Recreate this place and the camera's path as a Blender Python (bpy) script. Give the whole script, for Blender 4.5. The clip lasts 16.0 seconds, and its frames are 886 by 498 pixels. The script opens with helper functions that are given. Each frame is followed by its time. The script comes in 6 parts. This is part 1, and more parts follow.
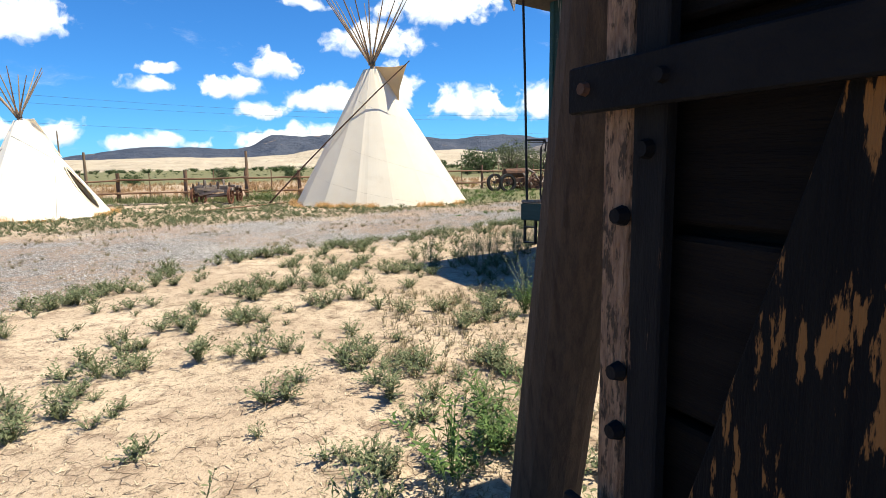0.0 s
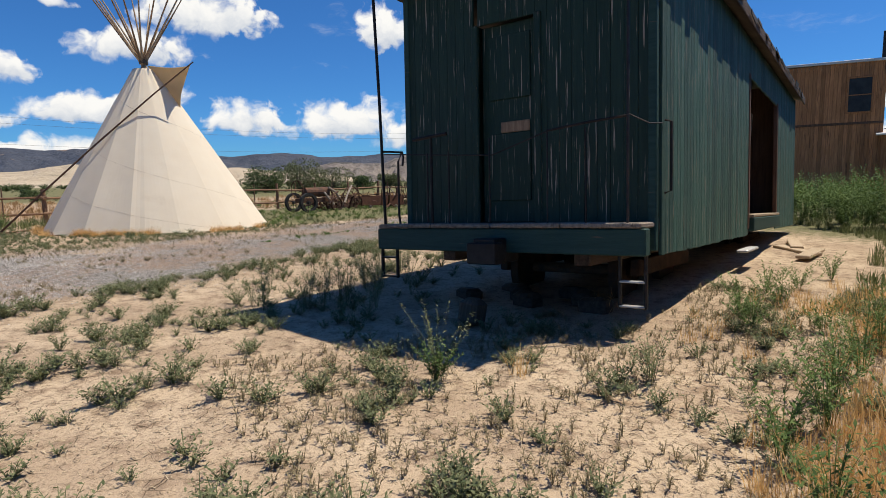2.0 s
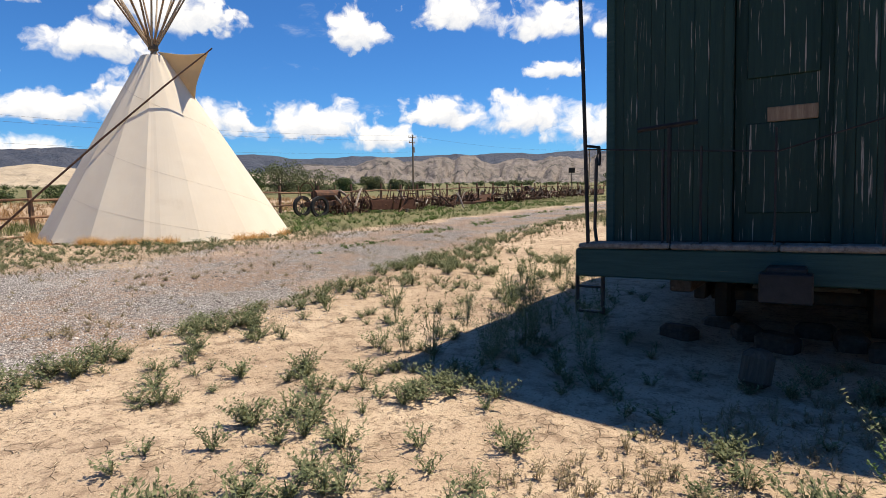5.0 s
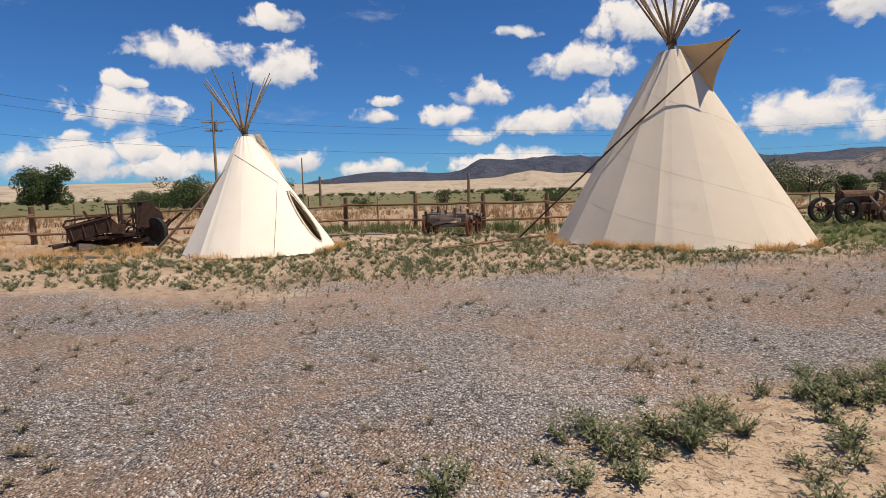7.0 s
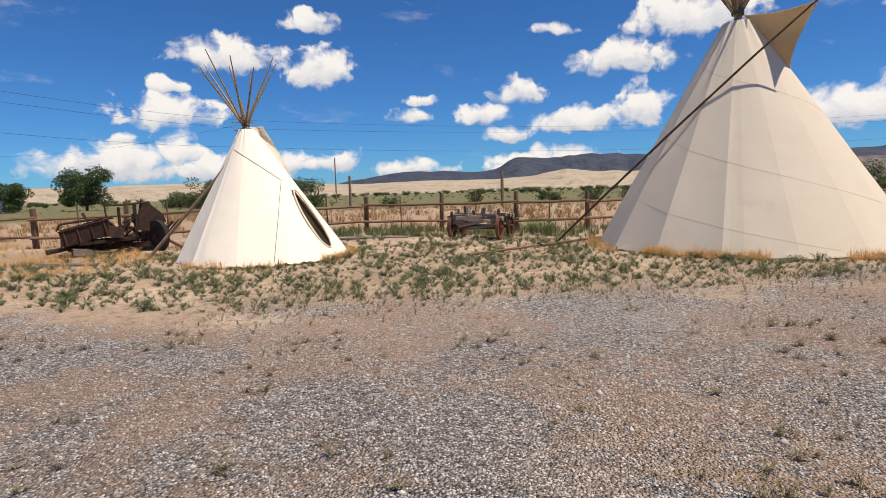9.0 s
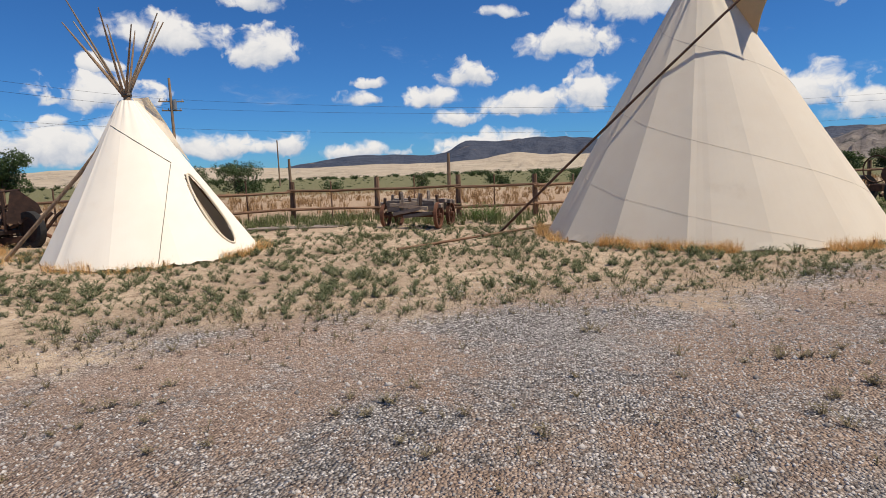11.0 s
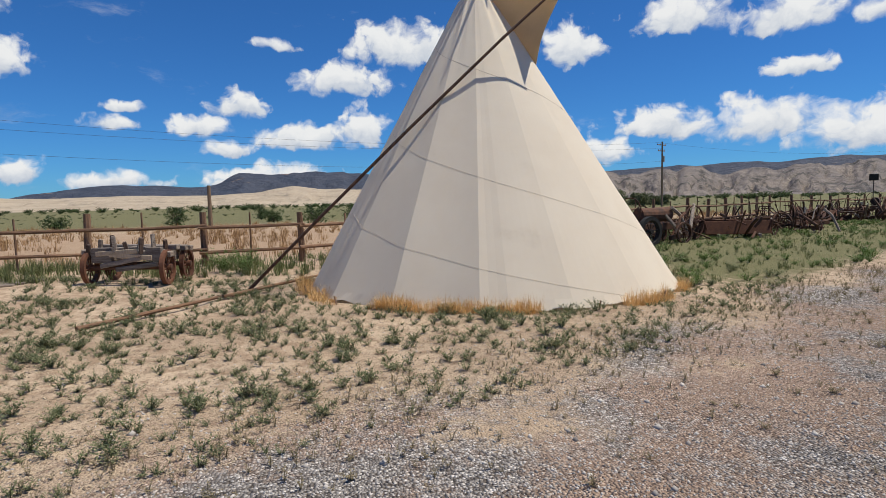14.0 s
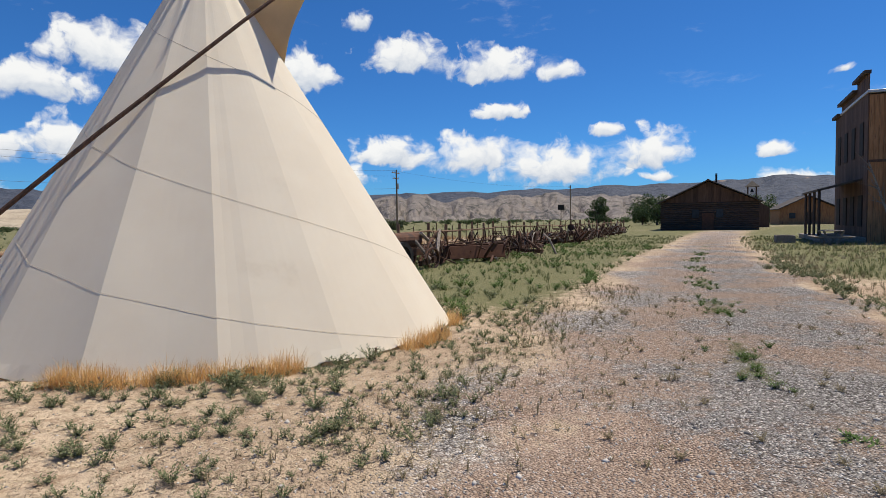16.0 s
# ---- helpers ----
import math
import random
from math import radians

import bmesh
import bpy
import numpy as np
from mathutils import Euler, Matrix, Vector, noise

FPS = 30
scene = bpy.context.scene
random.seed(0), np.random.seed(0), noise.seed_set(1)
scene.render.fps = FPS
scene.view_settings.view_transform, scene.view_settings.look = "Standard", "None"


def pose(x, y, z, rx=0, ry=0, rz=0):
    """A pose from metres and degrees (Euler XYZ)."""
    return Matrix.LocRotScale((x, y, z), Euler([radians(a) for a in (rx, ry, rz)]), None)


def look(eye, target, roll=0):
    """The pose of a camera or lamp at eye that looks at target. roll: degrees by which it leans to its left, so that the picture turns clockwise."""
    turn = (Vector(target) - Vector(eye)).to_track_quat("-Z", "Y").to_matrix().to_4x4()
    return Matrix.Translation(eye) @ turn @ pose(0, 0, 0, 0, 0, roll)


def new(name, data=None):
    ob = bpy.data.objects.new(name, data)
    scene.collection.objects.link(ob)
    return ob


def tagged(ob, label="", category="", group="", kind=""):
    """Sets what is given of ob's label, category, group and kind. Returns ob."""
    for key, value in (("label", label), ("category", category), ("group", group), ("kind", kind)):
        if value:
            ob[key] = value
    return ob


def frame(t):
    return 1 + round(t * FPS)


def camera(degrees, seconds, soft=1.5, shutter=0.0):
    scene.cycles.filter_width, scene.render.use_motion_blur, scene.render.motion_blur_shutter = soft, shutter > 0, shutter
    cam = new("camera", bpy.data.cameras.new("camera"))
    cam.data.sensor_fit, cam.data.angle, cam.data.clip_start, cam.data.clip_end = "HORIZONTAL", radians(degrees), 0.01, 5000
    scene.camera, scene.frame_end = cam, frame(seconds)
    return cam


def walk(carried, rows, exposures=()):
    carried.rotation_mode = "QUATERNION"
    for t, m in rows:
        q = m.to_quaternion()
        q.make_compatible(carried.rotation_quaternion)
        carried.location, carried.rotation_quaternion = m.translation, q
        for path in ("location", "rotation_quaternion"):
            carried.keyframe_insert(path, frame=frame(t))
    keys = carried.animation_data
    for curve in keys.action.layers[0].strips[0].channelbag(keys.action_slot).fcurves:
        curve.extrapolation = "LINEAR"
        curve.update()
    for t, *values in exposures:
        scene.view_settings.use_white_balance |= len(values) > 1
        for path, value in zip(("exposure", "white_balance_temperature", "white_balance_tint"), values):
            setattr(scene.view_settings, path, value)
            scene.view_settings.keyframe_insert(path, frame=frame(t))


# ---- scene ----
cam = camera(74.9, 16.0, 0.85)
METRES, EYE, TILT, LEAN, TURN = 15.6, 1.5, 0.0, 0.0, -6.2
ROWS = [
    (0.0, 0.0, 0.0, 0.0, -0.16, -8.31, 1.09),
    (0.5, -0.0166, 0.0325, -0.0021, 3.54, -8.06, 1.22),
    (1.0, -0.0338, 0.059, -0.0014, -1.09, -7.59, 1.26),
    (1.5, -0.0392, 0.0851, -0.002, -11.09, -7.48, 1.21),
    (2.0, -0.0393, 0.1149, -0.0012, -21.15, -6.79, 0.88),
    (2.5, -0.0507, 0.1385, 0.0001, -30.48, -6.66, 0.53),
    (3.0, -0.0603, 0.163, -0.002, -35.9, -7.21, 0.2),
    (5.5, -0.1537, 0.3038, 0.0012, -13.05, -6.21, 0.45),
    (6.0, -0.1727, 0.3285, 0.0016, 1.6, -6.13, 0.84),
    (6.5, -0.1885, 0.3553, 0.0028, 12.38, -6.4, 1.13),
    (7.0, -0.2033, 0.3839, 0.0035, 19.79, -5.72, 1.42),
    (7.5, -0.2122, 0.4159, 0.0034, 24.04, -5.19, 1.59),
    (8.0, -0.22, 0.4484, 0.0015, 23.63, -5.25, 1.65),
    (10.5, -0.25, 0.6096, 0.0013, 22.51, -7.03, 2.03),
    (11.0, -0.2528, 0.6408, 0.0001, 18.34, -7.48, 2.06),
    (11.5, -0.249, 0.6697, 0.0007, 13.39, -7.26, 2.03),
    (12.0, -0.243, 0.7015, 0.0027, 9.02, -6.91, 1.93),
    (12.5, -0.2445, 0.7324, 0.0029, 5.23, -6.06, 1.76),
    (13.0, -0.2453, 0.7587, 0.0045, 3.49, -4.84, 1.58),
    (13.5, -0.2507, 0.791, 0.0056, 1.16, -4.53, 1.41),
    (14.0, -0.2593, 0.8193, 0.005, -3.25, -4.7, 1.29),
    (14.5, -0.2614, 0.8482, 0.0029, -9.53, -4.99, 1.2),
    (15.0, -0.2559, 0.8785, 0.0044, -16.73, -5.19, 1.05),
    (15.5, -0.2552, 0.9063, 0.0057, -23.01, -4.2, 0.9),
    (16.0, -0.2494, 0.9314, 0.0056, -28.77, -2.77, 0.87),
]
walk(cam, [(t, pose(0, 0, EYE, TILT, LEAN, TURN) @ pose(METRES * x, METRES * y, METRES * z, 90 + pitch, roll, yaw)) for t, x, y, z, yaw, pitch, roll in ROWS],
     exposures=[(0.0, 0.85, 6500, 4), (1.0, 0.5, 6500, 6), (1.5, 0.28, 6500, 9), (2.0, 0.24, 6600, 9), (2.5, 0.5, 6700, 10), (3.0, 0.64, 6800, 10), (5.5, 0.38, 6900, 11), (6.0, 0.12, 7000, 13), (7.0, 0.06, 7000, 14), (8.0, 0.16, 6900, 13), (10.5, 0.08, 6700, 12), (11.0, 0.03, 6600, 11), (13.0, 0.0, 6300, 9), (14.5, 0.08, 6350, 9), (16.0, 0.18, 6400, 9)])

# ---- sky, sun ----
SUN_AZ, SUN_EL = 97.0, 66.0          # degrees; azimuth from +y towards +x
sun_dir = Vector((math.sin(radians(SUN_AZ)) * math.cos(radians(SUN_EL)), math.cos(radians(SUN_AZ)) * math.cos(radians(SUN_EL)), math.sin(radians(SUN_EL))))
sun = new("sun", bpy.data.lights.new("sun", "SUN"))
sun.data.energy, sun.data.angle, sun.data.color = 4.75, radians(0.53), (1.0, 0.905, 0.765)
sun.matrix_world = look(sun_dir * 100, (0, 0, 0))

# clouds: azimuth, elevation, half width, half height in degrees
CLOUDS_WEST = [(-9.5, 9.3, 2.2, 1.0), (-12.8, 7.4, 2.3, 0.9), (-18.8, 8.7, 1.6, 0.4), (-19.9, 7.4, 1.9, 0.5), (-3.8, 6.6, 4.0, 1.1), (1.7, 7.4, 2.5, 1.5), (-10.6, 5.4, 2.3, 0.7), (-5.9, 14.6, 1.9, 0.4), (-28.7, 16.0, 2.3, 0.8), (-36.6, 12.7, 4.5, 1.2), (-28.4, 11.9, 2.8, 1.5), (-41.6, 7.9, 3.8, 1.2), (-41.9, 10.0, 1.7, 0.5), (-45.8, 3.5, 6.3, 1.4), (-41.2, 4.4, 1.8, 1.4),
               (-6.6, 2.8, 5.1, 1.0), (-38.6, 2.8, 2.8, 1.0), (-45.3, 5.3, 1.0, 0.5), (0.4, 11.8, 4.1, 1.2), (5.9, 15.0, 5.0, 1.6), (9.0, 6.0, 3.5, 1.3), (-27.0, 3.2, 2.2, 0.8), (-34.0, 3.2, 6.0, 0.9), (-20.0, 2.4, 4.0, 0.5)]
CLOUDS_EAST = [(30.4, 6.8, 3.9, 1.2), (38.7, 6.6, 4.7, 1.6), (45.8, 5.4, 5.8, 1.6), (54.6, 6.4, 3.1, 1.5), (31.7, 15.8, 3.6, 1.4), (39.9, 14.9, 3.8, 1.3), (46.4, 14.0, 1.8, 0.8), (22.0, 14.5, 2.4, 1.5), (41.0, 10.5, 2.2, 0.7), (50.8, 8.4, 1.4, 0.5), (55.1, 4.1, 1.7, 0.4), (65.9, 3.2, 2.6, 0.6), (64.7, 5.8, 1.4, 0.5), (26.9, 18.7, 1.2, 0.6), (69.3, 11.7, 0.7, 0.3),
               (73.6, 8.5, 1.2, 0.6), (72.6, 6.1, 1.2, 0.6), (18.0, 6.0, 5.0, 1.5), (24.0, 4.6, 4.0, 1.0)]


class Net:
    """Short forms for building a node tree."""

    def __init__(self, tree):
        self.tree = tree
        tree.nodes.clear()

    def node(self, kind, ins=None, **props):
        n = self.tree.nodes.new(kind)
        for k, v in props.items():
            setattr(n, k, v)
        for k, v in (ins or {}).items():
            if isinstance(v, bpy.types.NodeSocket):
                self.tree.links.new(v, n.inputs[k])
            else:
                n.inputs[k].default_value = v
        return n

    def math(self, op, a, b=0.0, c=0.0):
        return self.node("ShaderNodeMath", {0: a, 1: b, 2: c}, operation=op).outputs[0]

    def vec(self, op, a, b=(0, 0, 0)):
        n = self.node("ShaderNodeVectorMath", {0: a, 1: b}, operation=op)
        return n.outputs["Value" if op in ("LENGTH", "DOT_PRODUCT", "DISTANCE") else "Vector"]

    def ramp(self, v, lo, hi, a=0.0, b=1.0, smooth=True):
        return self.node("ShaderNodeMapRange", {0: v, 1: lo, 2: hi, 3: a, 4: b}, interpolation_type="SMOOTHSTEP" if smooth else "LINEAR").outputs[0]

    def mix(self, f, a, b, blend="MIX"):
        n = self.node("ShaderNodeMix", {}, data_type="RGBA", blend_type=blend)
        for k, v in ((0, f), (6, a), (7, b)):
            if isinstance(v, bpy.types.NodeSocket):
                self.tree.links.new(v, n.inputs[k])
            else:
                n.inputs[k].default_value = (*v, 1.0) if isinstance(v, tuple) and len(v) == 3 else v
        return n.outputs[2]

    def noise(self, vector, scale, detail=4.0, rough=0.55, distort=0.0):
        return self.node("ShaderNodeTexNoise", {"Vector": vector, "Scale": scale, "Detail": detail, "Roughness": rough, "Distortion": distort}).outputs[0]


def make_world():
    world = bpy.data.worlds.new("sky")
    world.use_nodes = True
    scene.world = world
    n = Net(world.node_tree)
    sky = n.node("ShaderNodeTexSky", sky_type="NISHITA", sun_disc=False, sun_elevation=radians(SUN_EL), sun_rotation=radians(SUN_AZ), altitude=1400.0, air_density=1.0, dust_density=0.35, ozone_density=1.6)
    blue = n.mix(1.0, sky.outputs[0], SKY_TINT, "MULTIPLY")
    way = n.node("ShaderNodeTexCoord").outputs["Generated"]
    xyz = n.node("ShaderNodeSeparateXYZ", {0: way})
    az = n.math("MULTIPLY", n.math("ARCTAN2", xyz.outputs[0], xyz.outputs[1]), 57.2958)
    el = n.math("MULTIPLY", n.math("ARCSINE", xyz.outputs[2]), 57.2958)
    flat = n.node("ShaderNodeCombineXYZ", {0: az, 1: el, 2: 0.0}).outputs[0]
    warp = n.node("ShaderNodeTexNoise", {"Vector": flat, "Scale": 0.35, "Detail": 3.0}).outputs[1]
    flat = n.vec("ADD", flat, n.vec("MULTIPLY", n.vec("SUBTRACT", warp, (0.5, 0.5, 0.5)), (2.6, 1.5, 0.0)))
    near, low = None, None
    for a, e, w, h in CLOUDS_WEST + CLOUDS_EAST:
        off = n.vec("MULTIPLY", n.vec("SUBTRACT", flat, (a, e - 0.45 * h, 0)), (0.92 / w, 0.62 / h, 0))
        d = n.vec("LENGTH", n.vec("MAXIMUM", off, n.vec("MULTIPLY", off, (1.0, -1.9, 0))))
        up = n.node("ShaderNodeSeparateXYZ", {0: off}).outputs[1]
        if near is None:
            near, low = d, up
        else:
            closer = n.math("LESS_THAN", d, near)
            low = n.node("ShaderNodeMix", {0: closer, 2: low, 3: up}, data_type="FLOAT").outputs[0]
            near = n.math("MINIMUM", near, d)
    fine = n.noise(flat, 0.55, 6.0, 0.52)
    puff = n.node("ShaderNodeTexVoronoi", {"Vector": n.vec("MULTIPLY", flat, (1.0, 1.25, 0)), "Scale": 0.62, "Detail": 4.0, "Roughness": 0.55, "Lacunarity": 2.2}, normalize=True).outputs[0]
    ragged = n.math("ADD", n.math("MULTIPLY", n.math("SUBTRACT", fine, 0.5), 2.0), n.math("MULTIPLY", n.math("SUBTRACT", 0.33, puff), 1.0))
    body = n.math("ADD", n.math("SUBTRACT", 1.12, near), ragged)
    soft_side = n.ramp(n.noise(flat, 0.25, 2.0), 0.35, 0.7, 0.38, 0.95)
    mask = n.math("POWER", n.ramp(n.math("DIVIDE", body, soft_side), 0.0, 1.0), 0.85)
    wisp = n.math("MULTIPLY", n.ramp(n.noise(n.vec("MULTIPLY", flat, (0.5, 1.4, 0)), 0.16, 8.0, 0.65), 0.58, 0.80), 0.34)
    mask = n.math("MULTIPLY", n.math("MAXIMUM", mask, wisp), n.ramp(el, 0.3, 2.0))
    lit = n.math("ADD", n.math("ADD", low, n.math("MULTIPLY", n.math("SUBTRACT", 0.45, puff), 1.3)), n.math("MULTIPLY", n.math("SUBTRACT", fine, 0.5), 1.2))
    white = n.mix(n.ramp(lit, -0.65, 0.75), (0.50, 0.57, 0.69), (1.0, 0.99, 0.97))
    white = n.mix(1.0, white, (CLOUD, CLOUD, CLOUD), "MULTIPLY")
    out = n.node("ShaderNodeBackground", {0: n.mix(mask, blue, white), 1: SKY_STRENGTH})
    n.node("ShaderNodeOutputWorld", {0: out.outputs[0]})


SKY_STRENGTH, SKY_TINT, CLOUD = 0.066, (0.34, 0.84, 1.44), 12.5
make_world()


# ---- materials ----
def surface(name, a, b, scale=6.0, stretch=(1, 1, 1), rough=0.8, bump=0.3, fine=60.0, c=None, c_lo=0.58, c_hi=0.68, c_scale=3.0, c_stretch=None, vary=0.25, metal=0.0, dist=0.01, spec=0.3, through_light=0.0):
    """Two colours mixed by a broad and a fine grain, patches of a third (wear, rust, bare wood), a tint for each object, and fine relief."""
    m = bpy.data.materials.new(name)
    m.use_nodes = True
    n = Net(m.node_tree)
    at = n.node("ShaderNodeTexCoord").outputs["Object"]
    info = n.node("ShaderNodeObjectInfo").outputs["Random"]
    shift = n.vec("ADD", at, n.node("ShaderNodeCombineXYZ", {0: n.math("MULTIPLY", info, 37.0), 1: n.math("MULTIPLY", info, 11.0), 2: n.math("MULTIPLY", info, 23.0)}).outputs[0])
    grain_at = n.vec("MULTIPLY", shift, tuple(stretch))
    broad = n.noise(grain_at, scale, 5.0, 0.6)
    small = n.noise(grain_at, fine, 3.0, 0.6)
    col = n.mix(n.ramp(n.math("ADD", n.math("MULTIPLY", broad, 0.65), n.math("MULTIPLY", small, 0.35)), 0.34, 0.66), a, b)
    if c:
        patch = n.noise(n.vec("MULTIPLY", shift, tuple(c_stretch or stretch)), c_scale, 6.0, 0.65)
        col = n.mix(n.ramp(patch, c_lo, c_hi), col, c)
    tint = n.math("ADD", n.math("MULTIPLY", n.math("FRACT", n.math("MULTIPLY", info, 7.31)), vary * 2), 1.0 - vary)
    col = n.mix(1.0, col, n.node("ShaderNodeCombineColor", {0: tint, 1: tint, 2: tint}).outputs[0], "MULTIPLY")
    relief = n.node("ShaderNodeBump", {"Strength": bump, "Distance": dist, "Height": n.math("ADD", small, broad)}).outputs[0]
    shader = n.node("ShaderNodeBsdfPrincipled", {"Base Color": col, "Roughness": n.ramp(small, 0.2, 0.8, max(rough - 0.12, 0.05), min(rough + 0.12, 1.0)), "Metallic": metal, "Specular IOR Level": spec, "Normal": relief}).outputs[0]
    if through_light:
        shader = n.node("ShaderNodeMixShader", {0: through_light, 1: shader, 2: n.node("ShaderNodeBsdfTranslucent", {0: col, "Normal": relief}).outputs[0]}).outputs[0]
    n.node("ShaderNodeOutputMaterial", {0: shader})
    return m


UPRIGHT, ALONG_X, ALONG_Y = (9, 9, 0.7), (0.7, 9, 9), (9, 0.7, 9)
canvas = surface("canvas", (0.93, 0.85, 0.695), (0.89, 0.80, 0.645), 1.3, rough=0.9, bump=0.12, fine=180, c=(0.74, 0.645, 0.50), c_lo=0.60, c_hi=0.85, c_scale=0.8, vary=0.02, dist=0.004, through_light=0.34)
canvas_thick = surface("canvas_thick", (0.93, 0.86, 0.72), (0.89, 0.81, 0.665), 1.3, rough=0.9, bump=0.12, fine=180, c=(0.74, 0.645, 0.50), c_lo=0.60, c_hi=0.85, c_scale=0.8, vary=0.02, dist=0.004, through_light=0.03)
canvas_flap = surface("canvas_flap", (0.68, 0.54, 0.34), (0.60, 0.47, 0.29), 2.0, rough=0.9, bump=0.12, fine=160, vary=0.02, dist=0.004, through_light=0.4)
pole_wood = surface("pole_wood", (0.20, 0.13, 0.08), (0.34, 0.24, 0.15), 3.0, UPRIGHT, bump=0.5, fine=22)
pole_pale = surface("pole_pale", (0.36, 0.27, 0.18), (0.46, 0.37, 0.26), 3.0, UPRIGHT, bump=0.5, fine=22)
grey_wood = surface("grey_wood", (0.16, 0.125, 0.10), (0.33, 0.28, 0.23), 3.0, ALONG_X, bump=0.6, fine=24, c=(0.09, 0.07, 0.055), c_scale=1.4)
fence_wood = surface("fence_wood", (0.12, 0.065, 0.038), (0.25, 0.15, 0.088), 3.0, ALONG_X, bump=0.6, fine=24, c=(0.08, 0.05, 0.035), c_scale=1.4)
fence_post = surface("fence_post", (0.12, 0.066, 0.040), (0.26, 0.16, 0.095), 3.0, UPRIGHT, bump=0.6, fine=24, c=(0.08, 0.05, 0.035), c_scale=1.4)
# caboose end green, mixed darker and less blue than the sides against its bluish shade
green_end = surface("green_end", (0.009, 0.028, 0.019), (0.015, 0.040, 0.027), 3.0, UPRIGHT, rough=0.6, bump=0.45, fine=16, c=(0.36, 0.30, 0.24), c_lo=0.605, c_hi=0.66, c_scale=1.8, c_stretch=(26, 26, 0.8), vary=0.05)
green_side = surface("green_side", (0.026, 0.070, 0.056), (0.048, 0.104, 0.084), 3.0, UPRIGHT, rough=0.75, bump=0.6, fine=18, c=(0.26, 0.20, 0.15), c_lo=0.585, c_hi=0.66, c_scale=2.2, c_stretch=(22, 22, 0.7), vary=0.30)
green_beam = surface("green_beam", (0.013, 0.042, 0.036), (0.025, 0.065, 0.055), 3.0, ALONG_Y, rough=0.65, bump=0.4, fine=18, c=(0.12, 0.09, 0.06), c_lo=0.64, c_hi=0.72, c_scale=3.0, vary=0.1)
brown_board = surface("brown_board", (0.27, 0.118, 0.050), (0.45, 0.21, 0.090), 2.0, UPRIGHT, bump=0.5, fine=18, c=(0.10, 0.05, 0.03), c_lo=0.56, c_hi=0.70, c_scale=1.2, vary=0.3)
dark_board = surface("dark_board", (0.055, 0.035, 0.025), (0.12, 0.08, 0.06), 2.5, ALONG_X, bump=0.5, fine=20, c=(0.20, 0.15, 0.11), c_lo=0.60, c_hi=0.74, c_scale=1.3, vary=0.3)
dark_upright = surface("dark_upright", (0.075, 0.04, 0.025), (0.15, 0.085, 0.055), 2.0, UPRIGHT, bump=0.5, fine=20, vary=0.3)
roof_tin = surface("roof_tin", (0.42, 0.42, 0.42), (0.55, 0.54, 0.52), 1.0, (6, 1, 1), rough=0.5, metal=0.4, bump=0.2, c=(0.3, 0.2, 0.14), c_scale=0.8)
grey_tin = surface("grey_tin", (0.26, 0.28, 0.30), (0.34, 0.36, 0.38), 1.0, (6, 6, 1), rough=0.6, metal=0.2, bump=0.2)
shingle = surface("shingle", (0.05, 0.04, 0.035), (0.10, 0.085, 0.07), 3.0, bump=0.6, fine=14, vary=0.15)
iron = surface("iron", (0.022, 0.020, 0.020), (0.045, 0.040, 0.038), 6.0, rough=0.55, bump=0.35, fine=60, c=(0.10, 0.045, 0.022), c_lo=0.58, c_hi=0.72, metal=0.5)
rust = surface("rust", (0.055, 0.030, 0.021), (0.115, 0.056, 0.032), 5.0, rough=0.85, bump=0.5, fine=50, c=(0.045, 0.03, 0.025), c_lo=0.52, c_hi=0.68, vary=0.4)
dark_rust = surface("dark_rust", (0.026, 0.017, 0.014), (0.058, 0.032, 0.022), 5.0, rough=0.85, bump=0.5, fine=50, c=(0.10, 0.048, 0.028), c_lo=0.56, c_hi=0.70, vary=0.35)
rust_red = surface("rust_red", (0.085, 0.038, 0.024), (0.14, 0.062, 0.034), 4.0, rough=0.85, bump=0.4, fine=40, vary=0.3)
tyre = surface("tyre", (0.02, 0.02, 0.02), (0.04, 0.038, 0.035), 8.0, rough=0.85)
rope_mat = surface("rope", (0.12, 0.10, 0.08), (0.2, 0.17, 0.13), 20.0)
seam_mat = surface("seam", (0.56, 0.48, 0.36), (0.48, 0.41, 0.31), 8.0)
dark_inside = surface("dark_inside", (0.02, 0.016, 0.013), (0.035, 0.028, 0.022), 3.0)
glass = surface("old_glass", (0.025, 0.028, 0.032), (0.05, 0.054, 0.058), 2.0, rough=0.35, bump=0.05, spec=0.15)
stone_mat = surface("stone", (0.25, 0.23, 0.21), (0.42, 0.39, 0.35), 5.0, bump=0.6, fine=40, vary=0.3)
bark = surface("bark", (0.07, 0.05, 0.035), (0.13, 0.10, 0.075), 5.0, UPRIGHT, bump=0.7, fine=30)
# the blue of distance haze is mixed into the mountains' base colour
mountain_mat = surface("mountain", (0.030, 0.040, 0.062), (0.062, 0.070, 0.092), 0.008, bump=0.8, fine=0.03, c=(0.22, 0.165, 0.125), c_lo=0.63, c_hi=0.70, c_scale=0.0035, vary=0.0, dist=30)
badland_mat = surface("badland", (0.125, 0.108, 0.097), (0.235, 0.20, 0.168), 0.014, bump=1.0, fine=0.07, c=(0.055, 0.052, 0.045), c_lo=0.50, c_hi=0.64, c_scale=0.012, vary=0.0, dist=12)
tan_hill_mat = surface("tan_hill", (0.37, 0.30, 0.21), (0.47, 0.39, 0.28), 0.012, (1, 1, 6), bump=0.7, fine=0.08, c=(0.25, 0.215, 0.15), c_lo=0.52, c_hi=0.7, c_scale=0.02, vary=0.0, dist=8)


